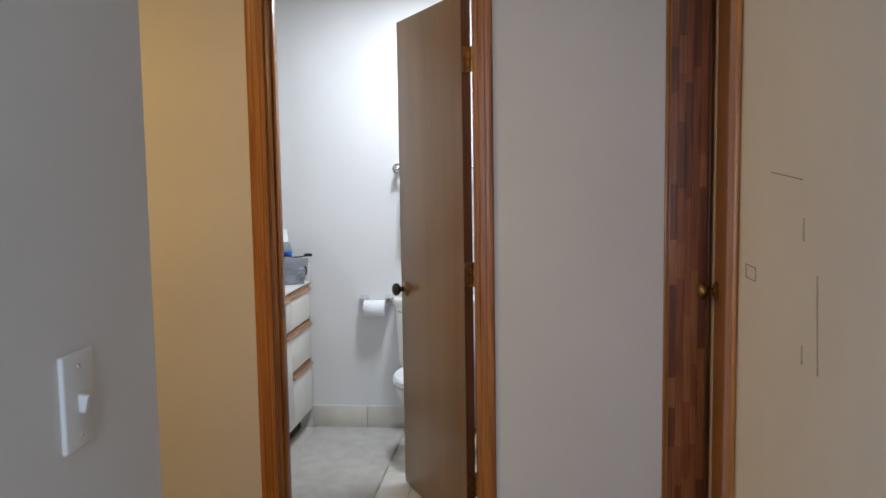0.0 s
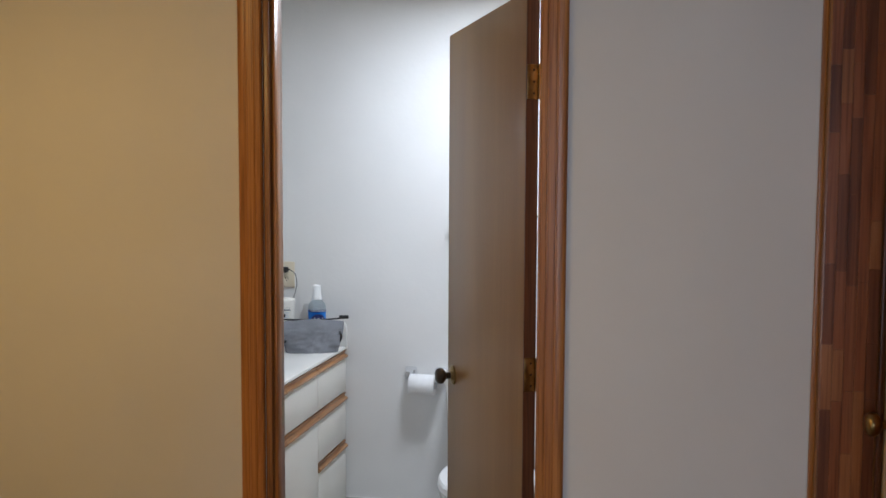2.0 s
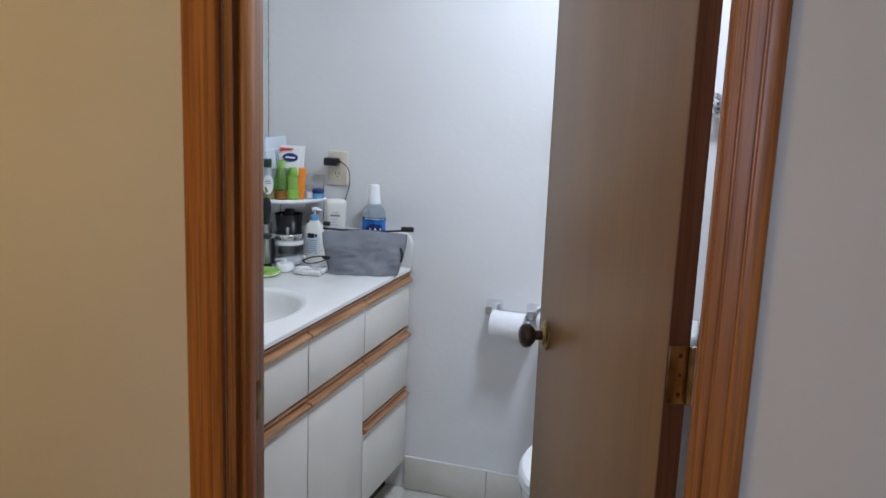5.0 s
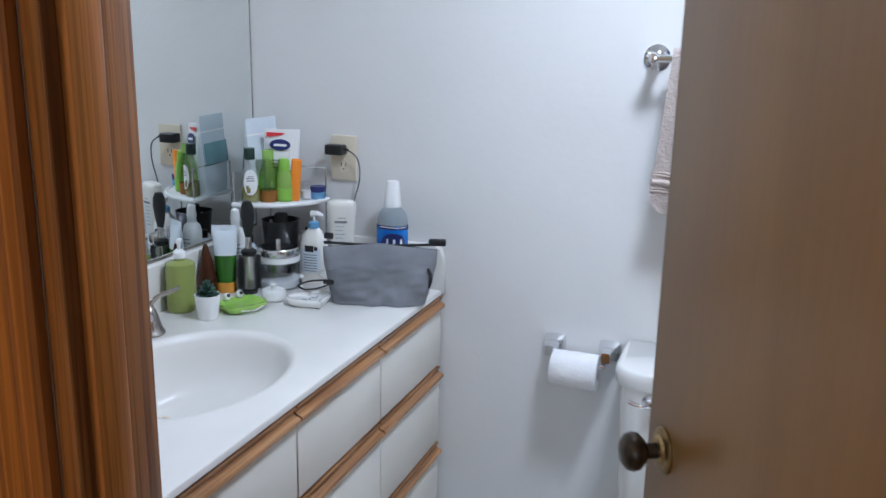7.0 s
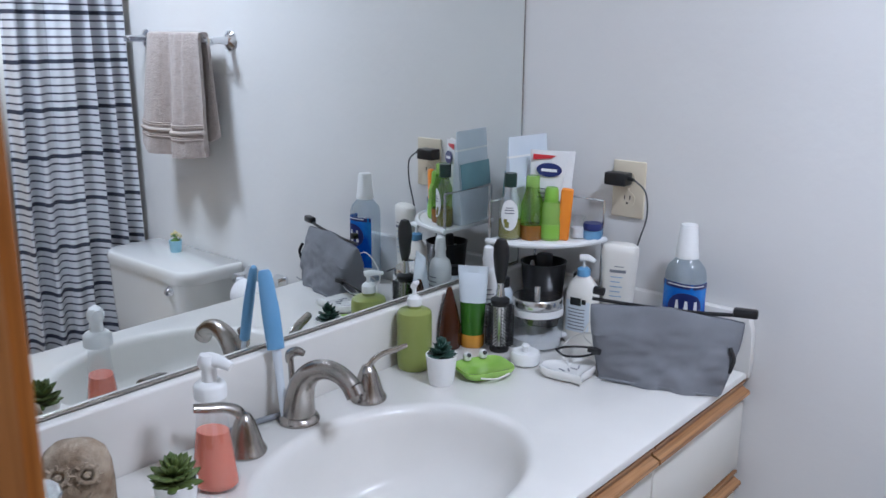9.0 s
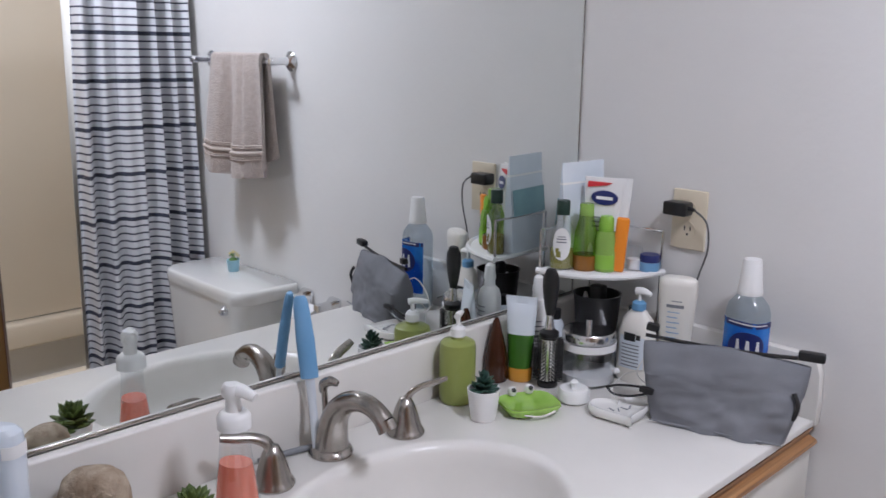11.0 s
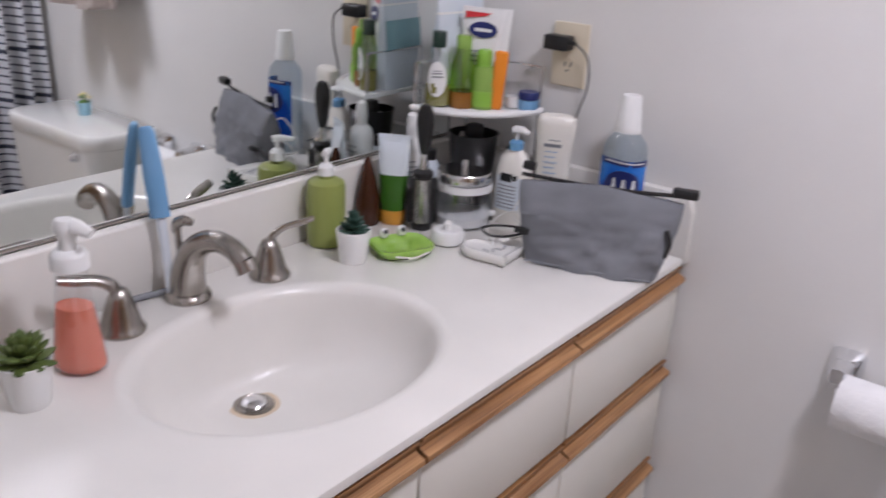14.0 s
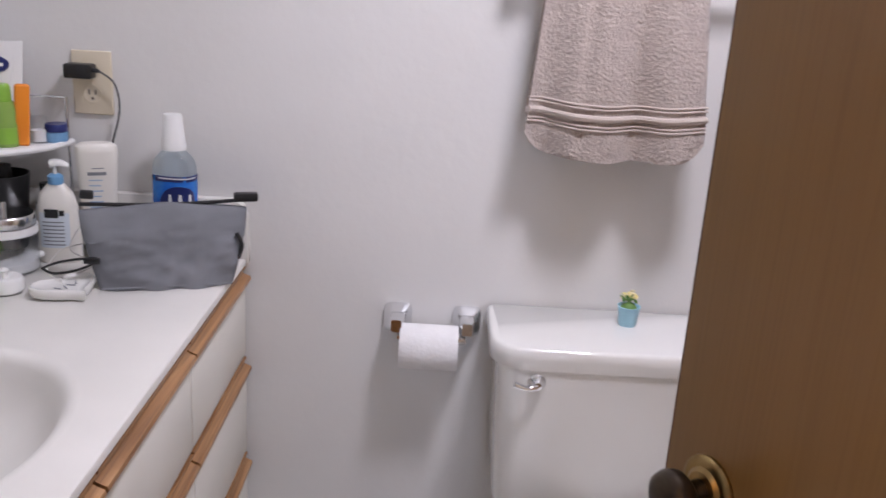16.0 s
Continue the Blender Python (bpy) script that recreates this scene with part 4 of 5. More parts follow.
# mouthwash
b, body = bottle("mouthwash_bottle", (-.568, 4.437, TOP_Z), "clear mouthwash bottle with a white cap and blue label", "bottle",
                 [(0, 0), (.032, 0), (.037, .004), (.038, .02), (.038, .172), (.0375, .182), (.034, .194), (.024, .206), (.018, .212), (.017, .216), (0, .216)], M_LIQ, 1, .76, -8, 2.8)
wrap = label_wrap(body, .0384, .040, .168, -142, 28, M_BLUE, 1, .76, 2.8)
bars(wrap, .0391, [(.158, .010, -140, 26)], M_NAVY, 1, .76, 2.8)
bars(wrap, .0397, [(.163, .0022, -115, 0)], M_WHITE, 1, .76, 2.8)
label_wrap(wrap, .0391, .090, .150, -112, -8, M_NAVY, 1, .76, 2.8, "print_oval", 20, oval=True)
for a0, lean in ((-96, 5), (-70, 4), (-44, 4)):
    for k in range(5):
        bars(wrap, .0397, [(.104 + k * .0062, .0063, a0 + lean - k * 1.2 + k * 2, a0 + 17 - abs(k - 2))], M_WHITE, 1, .76, 2.8)
part("cap", lathe([(0, .212), (.0215, .212), (.0220, .216), (.0215, .222), (.0205, .226), (.0165, .272), (.015, .276), (0, .276)], 28), M_WHITE, b)

# grey zipped pouch
def pouch():
    p = base("toiletry_pouch", (-.555, 4.335, TOP_Z), "grey waxed canvas zip pouch with black pulls", "pouch", 18)
    bm = bmesh.new()
    rings = []
    n = 96
    for i in range(29):
        v = i / 28
        z = .138 * v
        half = .112 + .026 * math.sin(v * 1.5)
        dep = .052 * (1 - v) ** .7 + .004
        ring = []
        for k in range(n):
            a = 2 * math.pi * k / n
            c, s = math.cos(a), math.sin(a)
            q = (abs(c) ** 5 + abs(s) ** 5) ** (-1 / 5)
            wob = 1 + .16 * noise.noise((c * 3, s * 2, v * 4)) + .05 * math.sin(v * 7 + c * 6)
            fold = abs(noise.noise((c * 4 + v * 3, s, v * 5 - c * 2))) + .5 * abs(noise.noise((c * 9 - v * 4, s, v * 9 + c * 3)))
            wob += .22 * (fold - .25) * math.sin(v * math.pi) ** .5 * (1 if abs(s) > .2 else .3)
            ring.append(bm.verts.new((half * q * c, dep * q * s * wob, z + (.006 * math.cos(c * 3) - .004 if v > .6 else 0) * v + .003 * abs(c) ** 3 * (1 - v))))
        rings.append(ring)
    for a, b in zip(rings, rings[1:]):
        for k in range(n):
            bm.faces.new((a[k], a[(k + 1) % n], b[(k + 1) % n], b[k]))
    bm.faces.new(rings[0])
    bm.faces.new(rings[-1])
    part("body", bm, M_GREY, p, angle=60)
    part("zip", tube([(-.136, 0, .140), (-.06, 0, .137), (.0, 0, .136), (.07, 0, .138), (.130, 0, .142)], .0035, 8), M_BLACK, p, "dark zip")
    part("zip_tab", box(.116, -.009, .139, .158, .009, .155, .004), M_BLACK, p, "black zip end tab")
    part("zip_tab", turned(box(-.150, -.007, .136, -.128, .007, .150, .003), Matrix.Rotation(.1, 4, "Y")), M_BLACK, p)
    part("side_loop", tube([(.118, -.03, .09), (.126, -.036, .07), (.120, -.032, .045)], .004, 8), M_BLACK, p)
    part("bottom_seam", tube([(-.108, -.0535, .006), (0, -.0545, .006), (.108, -.0535, .006)], .0014, 6), M_INK, p)


pouch()

# two lotion bottles by the rack
b, body = bottle("lotion_bottle", (-.772, 4.405, TOP_Z), "cream lotion bottle with a blue-collared pump", "bottle",
                 [(0, 0), (.036, 0), (.039, .005), (.039, .06), (.036, .10), (.030, .125), (.018, .140), (.013, .146), (0, .146)], M_OFFWHITE, 1, .62, 5, 2.4)
pump_head(b, .144, M_WHITE, M_SKY, .024, .0135)
label_wrap(body, .0394, .030, .095, -128, -52, M_FILM, 1, .62, 2.4)
bars(body, .0402, [(.086, .016, -112, -78), (.090, .010, -76, -64)], M_BLACK, 1, .62, 2.4)
bars(body, .0402, [(.035 + k * .007, .0022, -118, -66) for k in range(7)], M_INK, 1, .62, 2.4)
b, body = bottle("lotion_bottle", (-.708, 4.435, TOP_Z), "cream upturned lotion tube printed in grey and blue", "bottle",
                 [(0, 0), (.024, 0), (.026, .004), (.026, .03), (.030, .06), (.038, .17), (.040, .200), (.038, .211), (.030, .216), (0, .217)], M_OFFWHITE, .92, .52, 22, 2.3)
bars(body, .0378, [(.160, .006, -118, -66), (.172, .0016, -104, -72)], M_INK, .92, .52, 2.3)
bars(body, .0360, [(.150 - k * .010, .0018, -116, -76 - 7 * (k % 2)) for k in range(6)], M_INKB, .92, .52, 2.3)

# white and black cords between the bottles and the dish
c = base("earphone_cord", (-.69, 4.30, TOP_Z), "white cable in loose loops on the worktop", "cable")
part("cord", tube([(-.05, -.02, .004), (.0, -.01, .020), (.035, .005, .042), (.01, .02, .062), (-.04, .012, .050), (-.055, -.012, .018), (-.01, -.025, .006), (.045, -.01, .018), (.050, .015, .075), (.02, .03, .110), (-.015, .035, .085), (-.03, .03, .045), (.02, .02, .03)], .0014, 8), M_CORD, c)
c = base("charging_cable", (-.70, 4.29, TOP_Z), "black cable loop on the worktop", "cable")
part("cord", tube([(-.045, -.02, .030), (-.01, -.035, .048), (.03, -.03, .055), (.055, -.02, .052), (.02, -.03, .035), (-.02, -.03, .026), (-.045, -.02, .030)], .0022, 8), M_BLACK, c)
part("connector", box(.030, -.032, .046, .056, -.020, .056, .002), M_BLACK, c)

# heart dish, tea light, frog soap dish
h = base("heart_dish", (-.690, 4.236, TOP_Z), "small white heart-shaped ceramic dish with dark lettering", "dish", 52)
pts = []
for k in range(48):
    a = 2 * math.pi * k / 48
    pts.append((.0034 * 16 * math.sin(a) ** 3, .0034 * (13 * math.cos(a) - 5 * math.cos(2 * a) - 2 * math.cos(3 * a) - math.cos(4 * a))))
bm = bmesh.new()
rings = [[bm.verts.new((x * s, y * s, z)) for x, y in pts] for s, z in ((.80, 0), (.96, .004), (1.02, .012), (1.0, .018), (.95, .0195), (.88, .0165), (.6, .0145))]
for a, b2 in zip(rings, rings[1:]):
    for k in range(48):
        bm.faces.new((a[k], a[(k + 1) % 48], b2[(k + 1) % 48], b2[k]))
bm.faces.new(rings[0])
bm.faces.new(rings[-1])
part("dish", bm, M_PORC, h, angle=50)
for k, (x, y, r_) in enumerate(((-.018, -.004, .4), (-.006, -.006, -.2), (.006, -.002, .7), (.018, .004, -.5))):
    part("letter_bar", turned(box(-.0013, -.007, .0148, .0013, .007, .0158), Matrix.Translation((x, y, 0)) @ Matrix.Rotation(r_, 4, "Z")), M_INK, h)
t = base("tea_light", (-.790, 4.232, TOP_Z), "small white round candle pot", "candle")
part("cup", lathe([(0, 0), (.024, 0), (.029, .004), (.030, .020), (.026, .026), (.018, .027), (.012, .024), (0, .024)], 28), M_WHITE, t)
part("knob", lathe([(0, .024), (.006, .024), (.005, .032), (.008, .037), (.004, .041), (0, .042)], 14), M_WHITE, t)
f = base("frog_soap_dish", (-.818, 4.138, TOP_Z), "green glazed frog soap dish with white eyes", "soap dish", 66)
part("dish", lathe([(0, 0), (.040, 0), (.048, .005), (.053, .014), (.052, .018), (.046, .016), (.034, .012), (0, .0115)], 36, 1.0, .80, power=4.0), M_FROG, f)
for x in (-.017, .017):
    e = part("eye", lathe([(0, .020), (.007, .018), (.0092, .025), (.0072, .031), (.003, .0335), (0, .034)], 18, at=(x, .036, 0)), M_WHITE, f)
    part("pupil", turned(lathe([(0, 0), (.0045, .0005), (.0036, .003), (0, .0035)], 14), Matrix.Translation((x, .0292, .0290)) @ Matrix.Rotation(radians(55), 4, "X")), M_BLACK, e)
part("mouth", tube([(-.03, -.044, .012), (0, -.049, .008), (.03, -.044, .012)], .0016, 6), M_OFFWHITE, f)


def succulent(name, loc, mat, label, seed, spread, height):
    s = base(name, loc, label, "potted plant")
    part("pot", lathe([(0, 0), (.021, 0), (.0225, .003), (.0285, .052), (.0290, .056), (.0265, .056), (.025, .048), (0, .048)], 32), M_WHITE, s)
    part("soil", lathe([(0, .047), (.0255, .047), (.0, .051)], 20), M_DARK, s)
    rs = random.Random(seed)
    leaf = mesh_of("leaf", lathe([(0, 0), (.0030, .004), (.0068, .014), (.0072, .020), (.0045, .028), (0, .033)], 10, 1.0, .45), mat, 60)
    for layer, (n, tilt, sc, z) in enumerate(((9, 74, 1.0 * spread, .050), (8, 58, .95 * spread, .054), (7, 42, .85 * spread, .058), (6, 25, .7 * spread, .062), (4, 10, .55 * spread, .066))):
        for k in range(n):
            o = new("leaf", leaf)
            o.parent = s
            a = 2 * math.pi * (k / n) + layer * .5 + rs.uniform(-.12, .12)
            m = Matrix.Translation((0, 0, z + (height - .04) * layer * .12)) @ Matrix.Rotation(a, 4, "Z") @ Matrix.Rotation(radians(tilt + rs.uniform(-8, 8)), 4, "Y") @ Matrix.Rotation(math.pi / 2, 4, "Z") @ Matrix.Scale(sc * rs.uniform(.9, 1.1), 4)
            o.matrix_local = m


succulent("succulent", (-.815, 3.478, TOP_Z), M_LEAF1, "artificial green succulent in a white pot", 2, 1.15, .055)
succulent("succulent", (-.850, 4.052, TOP_Z), M_LEAF2, "artificial blue-green succulent in a white pot", 5, .85, .06)

# pink foaming soap
b, body = bottle("soap_dispenser", (-.850, 3.562, TOP_Z), "clear foaming soap pump half full of pink soap", "soap dispenser",
                 [(0, .0), (.030, 0), (.035, .004), (.036, .012), (.033, .035), (.027, .075), (.0225, .108), (.021, .128), (.021, .138), (0, .138)], M_GLASS, 1, .8, 20)
part("soap", lathe([(0, .003), (.029, .003), (.0335, .008), (.0335, .014), (.030, .04), (.026, .072), (.0235, .086), (0, .086)], 28, 1, .8), M_PINKL, b, "pink liquid soap")
part("collar", lathe([(0, .136), (.0225, .136), (.0225, .152), (.020, .156), (.015, .160), (.0, .160)], 28), M_WHITE, b)
part("pump_neck", lathe([(0, .158), (.011, .158), (.010, .176), (.013, .180), (.014, .190), (.010, .197), (0, .198)], 22), M_WHITE, b)
part("pump_nozzle", tube([(-.012, 0, .187), (.012, 0, .190), (.036, 0, .184)], [.011, .010, .006], 14, flat=.75), M_WHITE, b)

# stone owl
o = base("owl_figurine", (-.908, 3.412, TOP_Z), "small carved brown stone owl figurine", "figurine", -60)
bm = lathe([(0, 0), (.040, 0), (.044, .006), (.044, .05), (.042, .080), (.036, .100), (.024, .112), (0, .116)], 32, 1, .72, power=2.5)
for x in (-.017, .017):
    add(bm, turned(lathe([(.011, 0), (.014, .002), (.014, .004), (.011, .005), (.008, .003), (.011, 0)], 18), Matrix.Translation((x, -.0300, .078)) @ Matrix.Rotation(math.radians(80), 4, "X")))
    add(bm, turned(lathe([(0, 0), (.005, .001), (.004, .006), (0, .007)], 12), Matrix.Translation((x, -.0300, .078)) @ Matrix.Rotation(math.radians(80), 4, "X")))
for x in (-.017, .017):
    for k in range(8):
        a = k * math.pi / 4
        add(bm, tube([(x + .0125 * math.cos(a), -.0325, .078 + .0125 * math.sin(a)), (x + .0185 * math.cos(a), -.0315, .078 + .0185 * math.sin(a))], .0022, 6, samples=2))
add(bm, tube([(-.020, -.030, .05), (-.008, -.034, .03), (-.016, -.032, .012)], .0025, 6))
add(bm, tube([(.020, -.030, .05), (.008, -.034, .03), (.016, -.032, .012)], .0025, 6))
obm = part("owl_figurine", bm, M_STONE, None, angle=60)
obm.location, obm.rotation_euler, obm.scale = Vector(o.location) + Vector((-.010, -.014, 0)), (0, 0, radians(55)), (1.05, .95, .94)
tagged(obm, "small carved brown stone owl figurine", "figurine")
bpy.data.objects.remove(o)

# jar of cotton swabs
j = base("swab_jar", (-.859, 3.303, TOP_Z), "clear jar with a steel lid holding cotton swabs", "jar")
g_ = part("jar", lathe([(0, 0), (.038, 0), (.042, .004), (.042, .082), (.0405, .082), (.0405, .005), (0, .005)], 36), M_GLASS, j)
part("sleeve", lathe([(.030, .008), (.0315, .008), (.034, .066), (.0325, .066), (.030, .008)], 36), M_PAPER, j, "white paper cup with yellow stripes")
for k in range(12):
    a = k * math.pi / 6
    part("stripe", turned(box(-.0045, -.0010, .014, .0045, .0006, .062, .0003, 1), Matrix.Rotation(a, 4, "Z") @ Matrix.Translation((0, -.0312, 0)) @ Matrix.Rotation(.044, 4, "X")), M_YEL, j)
lid = part("lid", lathe([(0, .083), (.0435, .083), (.0445, .086), (.0445, .090), (.042, .0925), (0, .0935)], 36), M_SILVER, j)
part("lid_knob", lathe([(0, .093), (.005, .093), (.0045, .106), (.006, .110), (0, .111)], 14), M_SILVER, lid)

# green pump bottle
b, body = bottle("soap_dispenser", (-.940, 4.078, TOP_Z), "olive green plastic pump bottle, half empty", "soap dispenser",
                 [(0, 0), (.031, 0), (.034, .004), (.035, .02), (.035, .104), (.033, .112), (.027, .116), (.013, .119), (.012, .126), (0, .126)], M_GREENP, 1, .95, 120)
part("pump_collar", lathe([(0, .124), (.0135, .124), (.0135, .138), (.008, .144), (0, .144)], 20), M_WHITE, b)
part("pump_stem", rod((0, 0, .142), (0, 0, .160), .004), M_WHITE, b)
part("pump_nozzle", tube([(-.008, 0, .162), (.006, 0, .163), (.030, 0, .160)], [.006, .006, .0035], 12), M_WHITE, b)

# green tube with a pale top, brush, sprays and dark bottle behind
t = base("gel_tube", (-.930, 4.243, TOP_Z), "standing clear tube of green gel with amber cap", "tube", 28)
part("cap", loft([(0, .022, .020), (.003, .0235, .0215), (.024, .0235, .0215), (.027, .022, .020)]), M_AMBERGEL, t)
part("gel", loft([(.0272, .0225, .0205), (.05, .0245, .0185), (.094, .0270, .0150)]), M_GREENL, t)
part("tube_top", loft([(.0942, .0270, .0150), (.13, .0290, .0090), (.152, .0305, .0035), (.154, .0310, .0016), (.168, .0312, .0014)]), M_FILM, t, "pale clear crimped tube end")
t = base("hair_brush", (-.872, 4.257, TOP_Z), "round vented hair brush standing on its bristles", "hair brush")
part("barrel", lathe([(0, 0), (.019, 0), (.020, .004), (.019, .010), (.0165, .012), (.0165, .098), (.019, .100), (.019, .108), (.010, .114), (0, .114)], 24), M_BLACK, t)
bm = bmesh.new()
for i in range(12):
    for k in range(16):
        a = k * math.pi / 8
        add(bm, rod((.016 * math.cos(a), .016 * math.sin(a), .015 + i * .0070), (.0290 * math.cos(a), .0290 * math.sin(a), .0155 + i * .0070), .0015, 5))
tagged(part("bristles", bm, M_BLACK, t), "", "", "", "stuff")
part("vent_sleeve", lathe([(.0168, .014), (.0186, .014), (.0186, .096), (.0168, .096), (.0168, .014)], 16), M_SILVER, t, "pale vented metal barrel")
part("neck", lathe([(0, .113), (.0095, .113), (.007, .135), (.008, .142), (0, .142)], 18), M_SILVER, t)
part("handle", lathe([(0, .140), (.008, .140), (.013, .16), (.0175, .195), (.0165, .216), (.010, .230), (0, .233)], 20, 1, .75), M_BLACK, t)
b, body = bottle("amber_bottle", (-.960, 4.205, TOP_Z), "dark brown tapering bottle by the backsplash", "bottle", [(0, 0), (.022, 0), (.024, .004), (.023, .05), (.014, .09), (.007, .118), (.004, .126), (0, .127)], M_AMBER)
b, body = bottle("spray_bottle", (-.936, 4.300, TOP_Z), "white spray bottle with fine dark print", "bottle",
                 [(0, 0), (.022, 0), (.024, .003), (.024, .13), (.020, .145), (.012, .152), (.011, .165), (.013, .168), (.010, .195), (.004, .20), (0, .2)], M_WHITE)
bars(body, .0244, [(.03 + k * .010, .0022, -110, -10 - 12 * (k % 3)) for k in range(9)], M_INK)
b, body = bottle("dropper_bottle", (-.895, 4.400, TOP_Z), "small clear bottle with a white nozzle", "bottle", [(0, 0), (.02, 0), (.021, .09), (.016, .10), (.010, .105), (.009, .13), (.003, .155), (0, .156)], M_WHITE)

# clear canister with a steel lid
j = base("canister", (-.836, 4.335, TOP_Z), "clear low canister with a brushed steel lid", "canister")
part("jar", lathe([(0, 0), (.049, 0), (.053, .004), (.053, .078), (.0515, .078), (.0515, .005), (0, .005)], 40), M_GLASS, j)
part("rim", lathe([(.0518, .070), (.0540, .070), (.0540, .084), (.0518, .084), (.0518, .070)], 40), M_WHITE, j)
part("contents", lathe([(0, .0055), (.050, .0055), (.050, .020), (.03, .026), (0, .027)], 30), M_PAPER, j)
lid = part("lid", lathe([(0, .0845), (.050, .0845), (.0515, .087), (.0515, .101), (.049, .1045), (.046, .1035), (0, .1035)], 40), M_SILVER, j)
part("lid_knob", lathe([(0, .103), (.006, .103), (.006, .122), (.005, .124), (0, .124)], 18), M_SILVER, lid)

# corner rack with two shelves
rack = base("corner_rack", (-.945, 4.479, TOP_Z), "two-tier white corner shelf on chrome wire", "corner shelf")
R_ = .176
for z in (.012, .202):
    out_ = [(0.0, 0.0)] + [(R_ * math.cos(a), -R_ * math.sin(a)) for a in [k * math.pi / 36 for k in range(19)]]
    part("shelf", extrude_outline(out_, z, z + .008, .0015), M_WHITE, rack)
    edge = [(R_ * math.cos(a), -R_ * math.sin(a), z + .005) for a in [k * math.pi / 36 for k in range(19)]]
    part("shelf_lip", tube(edge, .006, 8, samples=1), M_WHITE, rack)
for x, y in ((R_ - .004, -.004), (.004, -R_ + .004), (.006, -.006)):
    part("post", rod((x, y, 0), (x, y, .288), .0028, 10), M_CHROME, rack)
for z in (.288,):
    part("rail", tube([(R_ - .004, -.004, z), (.006, -.006, z)], .0022, 8, samples=1), M_CHROME, rack)
    part("rail", tube([(.006, -.006, z), (.004, -R_ + .004, z)], .0022, 8, samples=1), M_CHROME, rack)
SZ = TOP_Z + .2105                      # upper shelf surface

b, body = bottle("oil_bottle", (-.914, 4.340, SZ), "clear bottle with dark cap, white oval label and olive oil", "bottle",
                 [(0, 0), (.022, 0), (.0245, .003), (.0235, .03), (.0245, .06), (.021, .085), (.012, .099), (.011, .110), (0, .110)], M_GLASS, 1, .75, 34)
part("oil", lathe([(0, .002), (.0215, .002), (.0232, .005), (.0225, .03), (.0228, .040), (0, .040)], 24, 1, .74), M_OLIVEL, b, "olive coloured liquid")
label_wrap(body, .0250, .020, .084, -132, -48, M_WHITE, 1, .76, oval=True, n=18)
part("cap", lathe([(0, .108), (.0130, .108), (.0130, .134), (.0115, .136), (0, .136)], 22), M_CAP, b)
bars(body, .0257, [(.066, .002, -106, -74), (.061, .0025, -112, -70), (.055, .0025, -112, -68)], M_INK, 1, .76)
bars(body, .0257, [(.026, .012, -112, -92), (.036, .008, -116, -100)], M_OLIVEL, 1, .76)
b, body = bottle("oil_bottle", (-.880, 4.370, SZ), "tall clear green bottle with amber liquid at its base", "bottle", [(0, 0), (.022, 0), (.024, .004), (.024, .030), (0, .0305)], M_HONEY)
part("upper", lathe([(.024, .031), (.0235, .05), (.022, .075), (.015, .098), (.0145, .102), (.0145, .108), (0, .108)], 24), M_GREENC, b)
part("cap", lathe([(0, .108), (.0140, .108), (.0140, .128), (.012, .131), (0, .131)], 22), M_LIMEL, b)
b, body = bottle("squeeze_bottle", (-.848, 4.392, SZ), "lime green squeeze bottle with a round cap", "bottle",
                 [(0, 0), (.021, 0), (.0225, .003), (.0225, .036), (.0205, .045), (.0215, .062), (.017, .078), (0, .079)], M_LIMEL)
part("cap", lathe([(0, .078), (.0145, .078), (.0150, .081), (.0140, .103), (.011, .108), (0, .109)], 22), M_LIME, b)
label_wrap(body, .0228, .006, .034, -150, -10, M_LIME)


def squeeze_tube(name, loc, label, rz, w, h, mat, tilt=0.0, upside=True):
    t_ = base(name, loc, label, "tube", rz)
    n = 24
    bm = bmesh.new()
    rings = []
    for i in range(9):
        v = i / 8
        ww = w * (.62 + .38 * v)
        dd = .018 * (1 - v) + .0015
        rings.append([bm.verts.new((ww * math.cos(2 * math.pi * k / n), dd * math.sin(2 * math.pi * k / n), .022 + (h - .022) * v)) for k in range(n)])
    for a, b_ in zip(rings, rings[1:]):
        for k in range(n):
            bm.faces.new((a[k], a[(k + 1) % n], b_[(k + 1) % n], b_[k]))
    bm.faces.new(rings[0])
    bm.faces.new(rings[-1])
    part("body", bm, mat, t_, angle=60)
    part("cap", lathe([(0, 0), (.017, 0), (.018, .003), (.018, .021), (0, .0218)], 22), mat, t_)
    return t_


t = squeeze_tube("lotion_tube", (-.884, 4.412, SZ), "white lotion tube with navy oval and red band", -12, .040, .178, M_WHITE)
t.rotation_euler = (radians(2), radians(4), radians(34))
part("oval_logo", turned(lathe([(0, 0), (.026, 0), (.026, .0008), (0, .0008)], 30, 1, .55), Matrix.Translation((.002, -.0088, .140)) @ Matrix.Rotation(radians(84), 4, "X")), M_NAVY, t, "navy oval print")
part("logo_bar", turned(box(-.015, -.0004, 0, .017, .0004, .006), Matrix.Translation((.001, -.0100, .1365)) @ Matrix.Rotation(radians(-6), 4, "X")), M_WHITE, t)
part("red_band", turned(extrude_outline([(-.033, .0), (-.033, .012), (.014, .012), (.004, .006)], 0, .0008), Matrix.Translation((0, -.0062, .158)) @ Matrix.Rotation(radians(84), 4, "X")), M_RED, t)
for k in range(3):
    part("print_bar", turned(box(-.016, -.0004, 0, .016 - .006 * k, .0004, .003), Matrix.Translation((0, -.0165, .100 - k * .009)) @ Matrix.Rotation(radians(-6), 4, "X")), M_INK, t)
t = squeeze_tube("lotion_tube", (-.858, 4.436, SZ), "white tube standing behind the printed one", 34, .030, .176, M_WHITE)
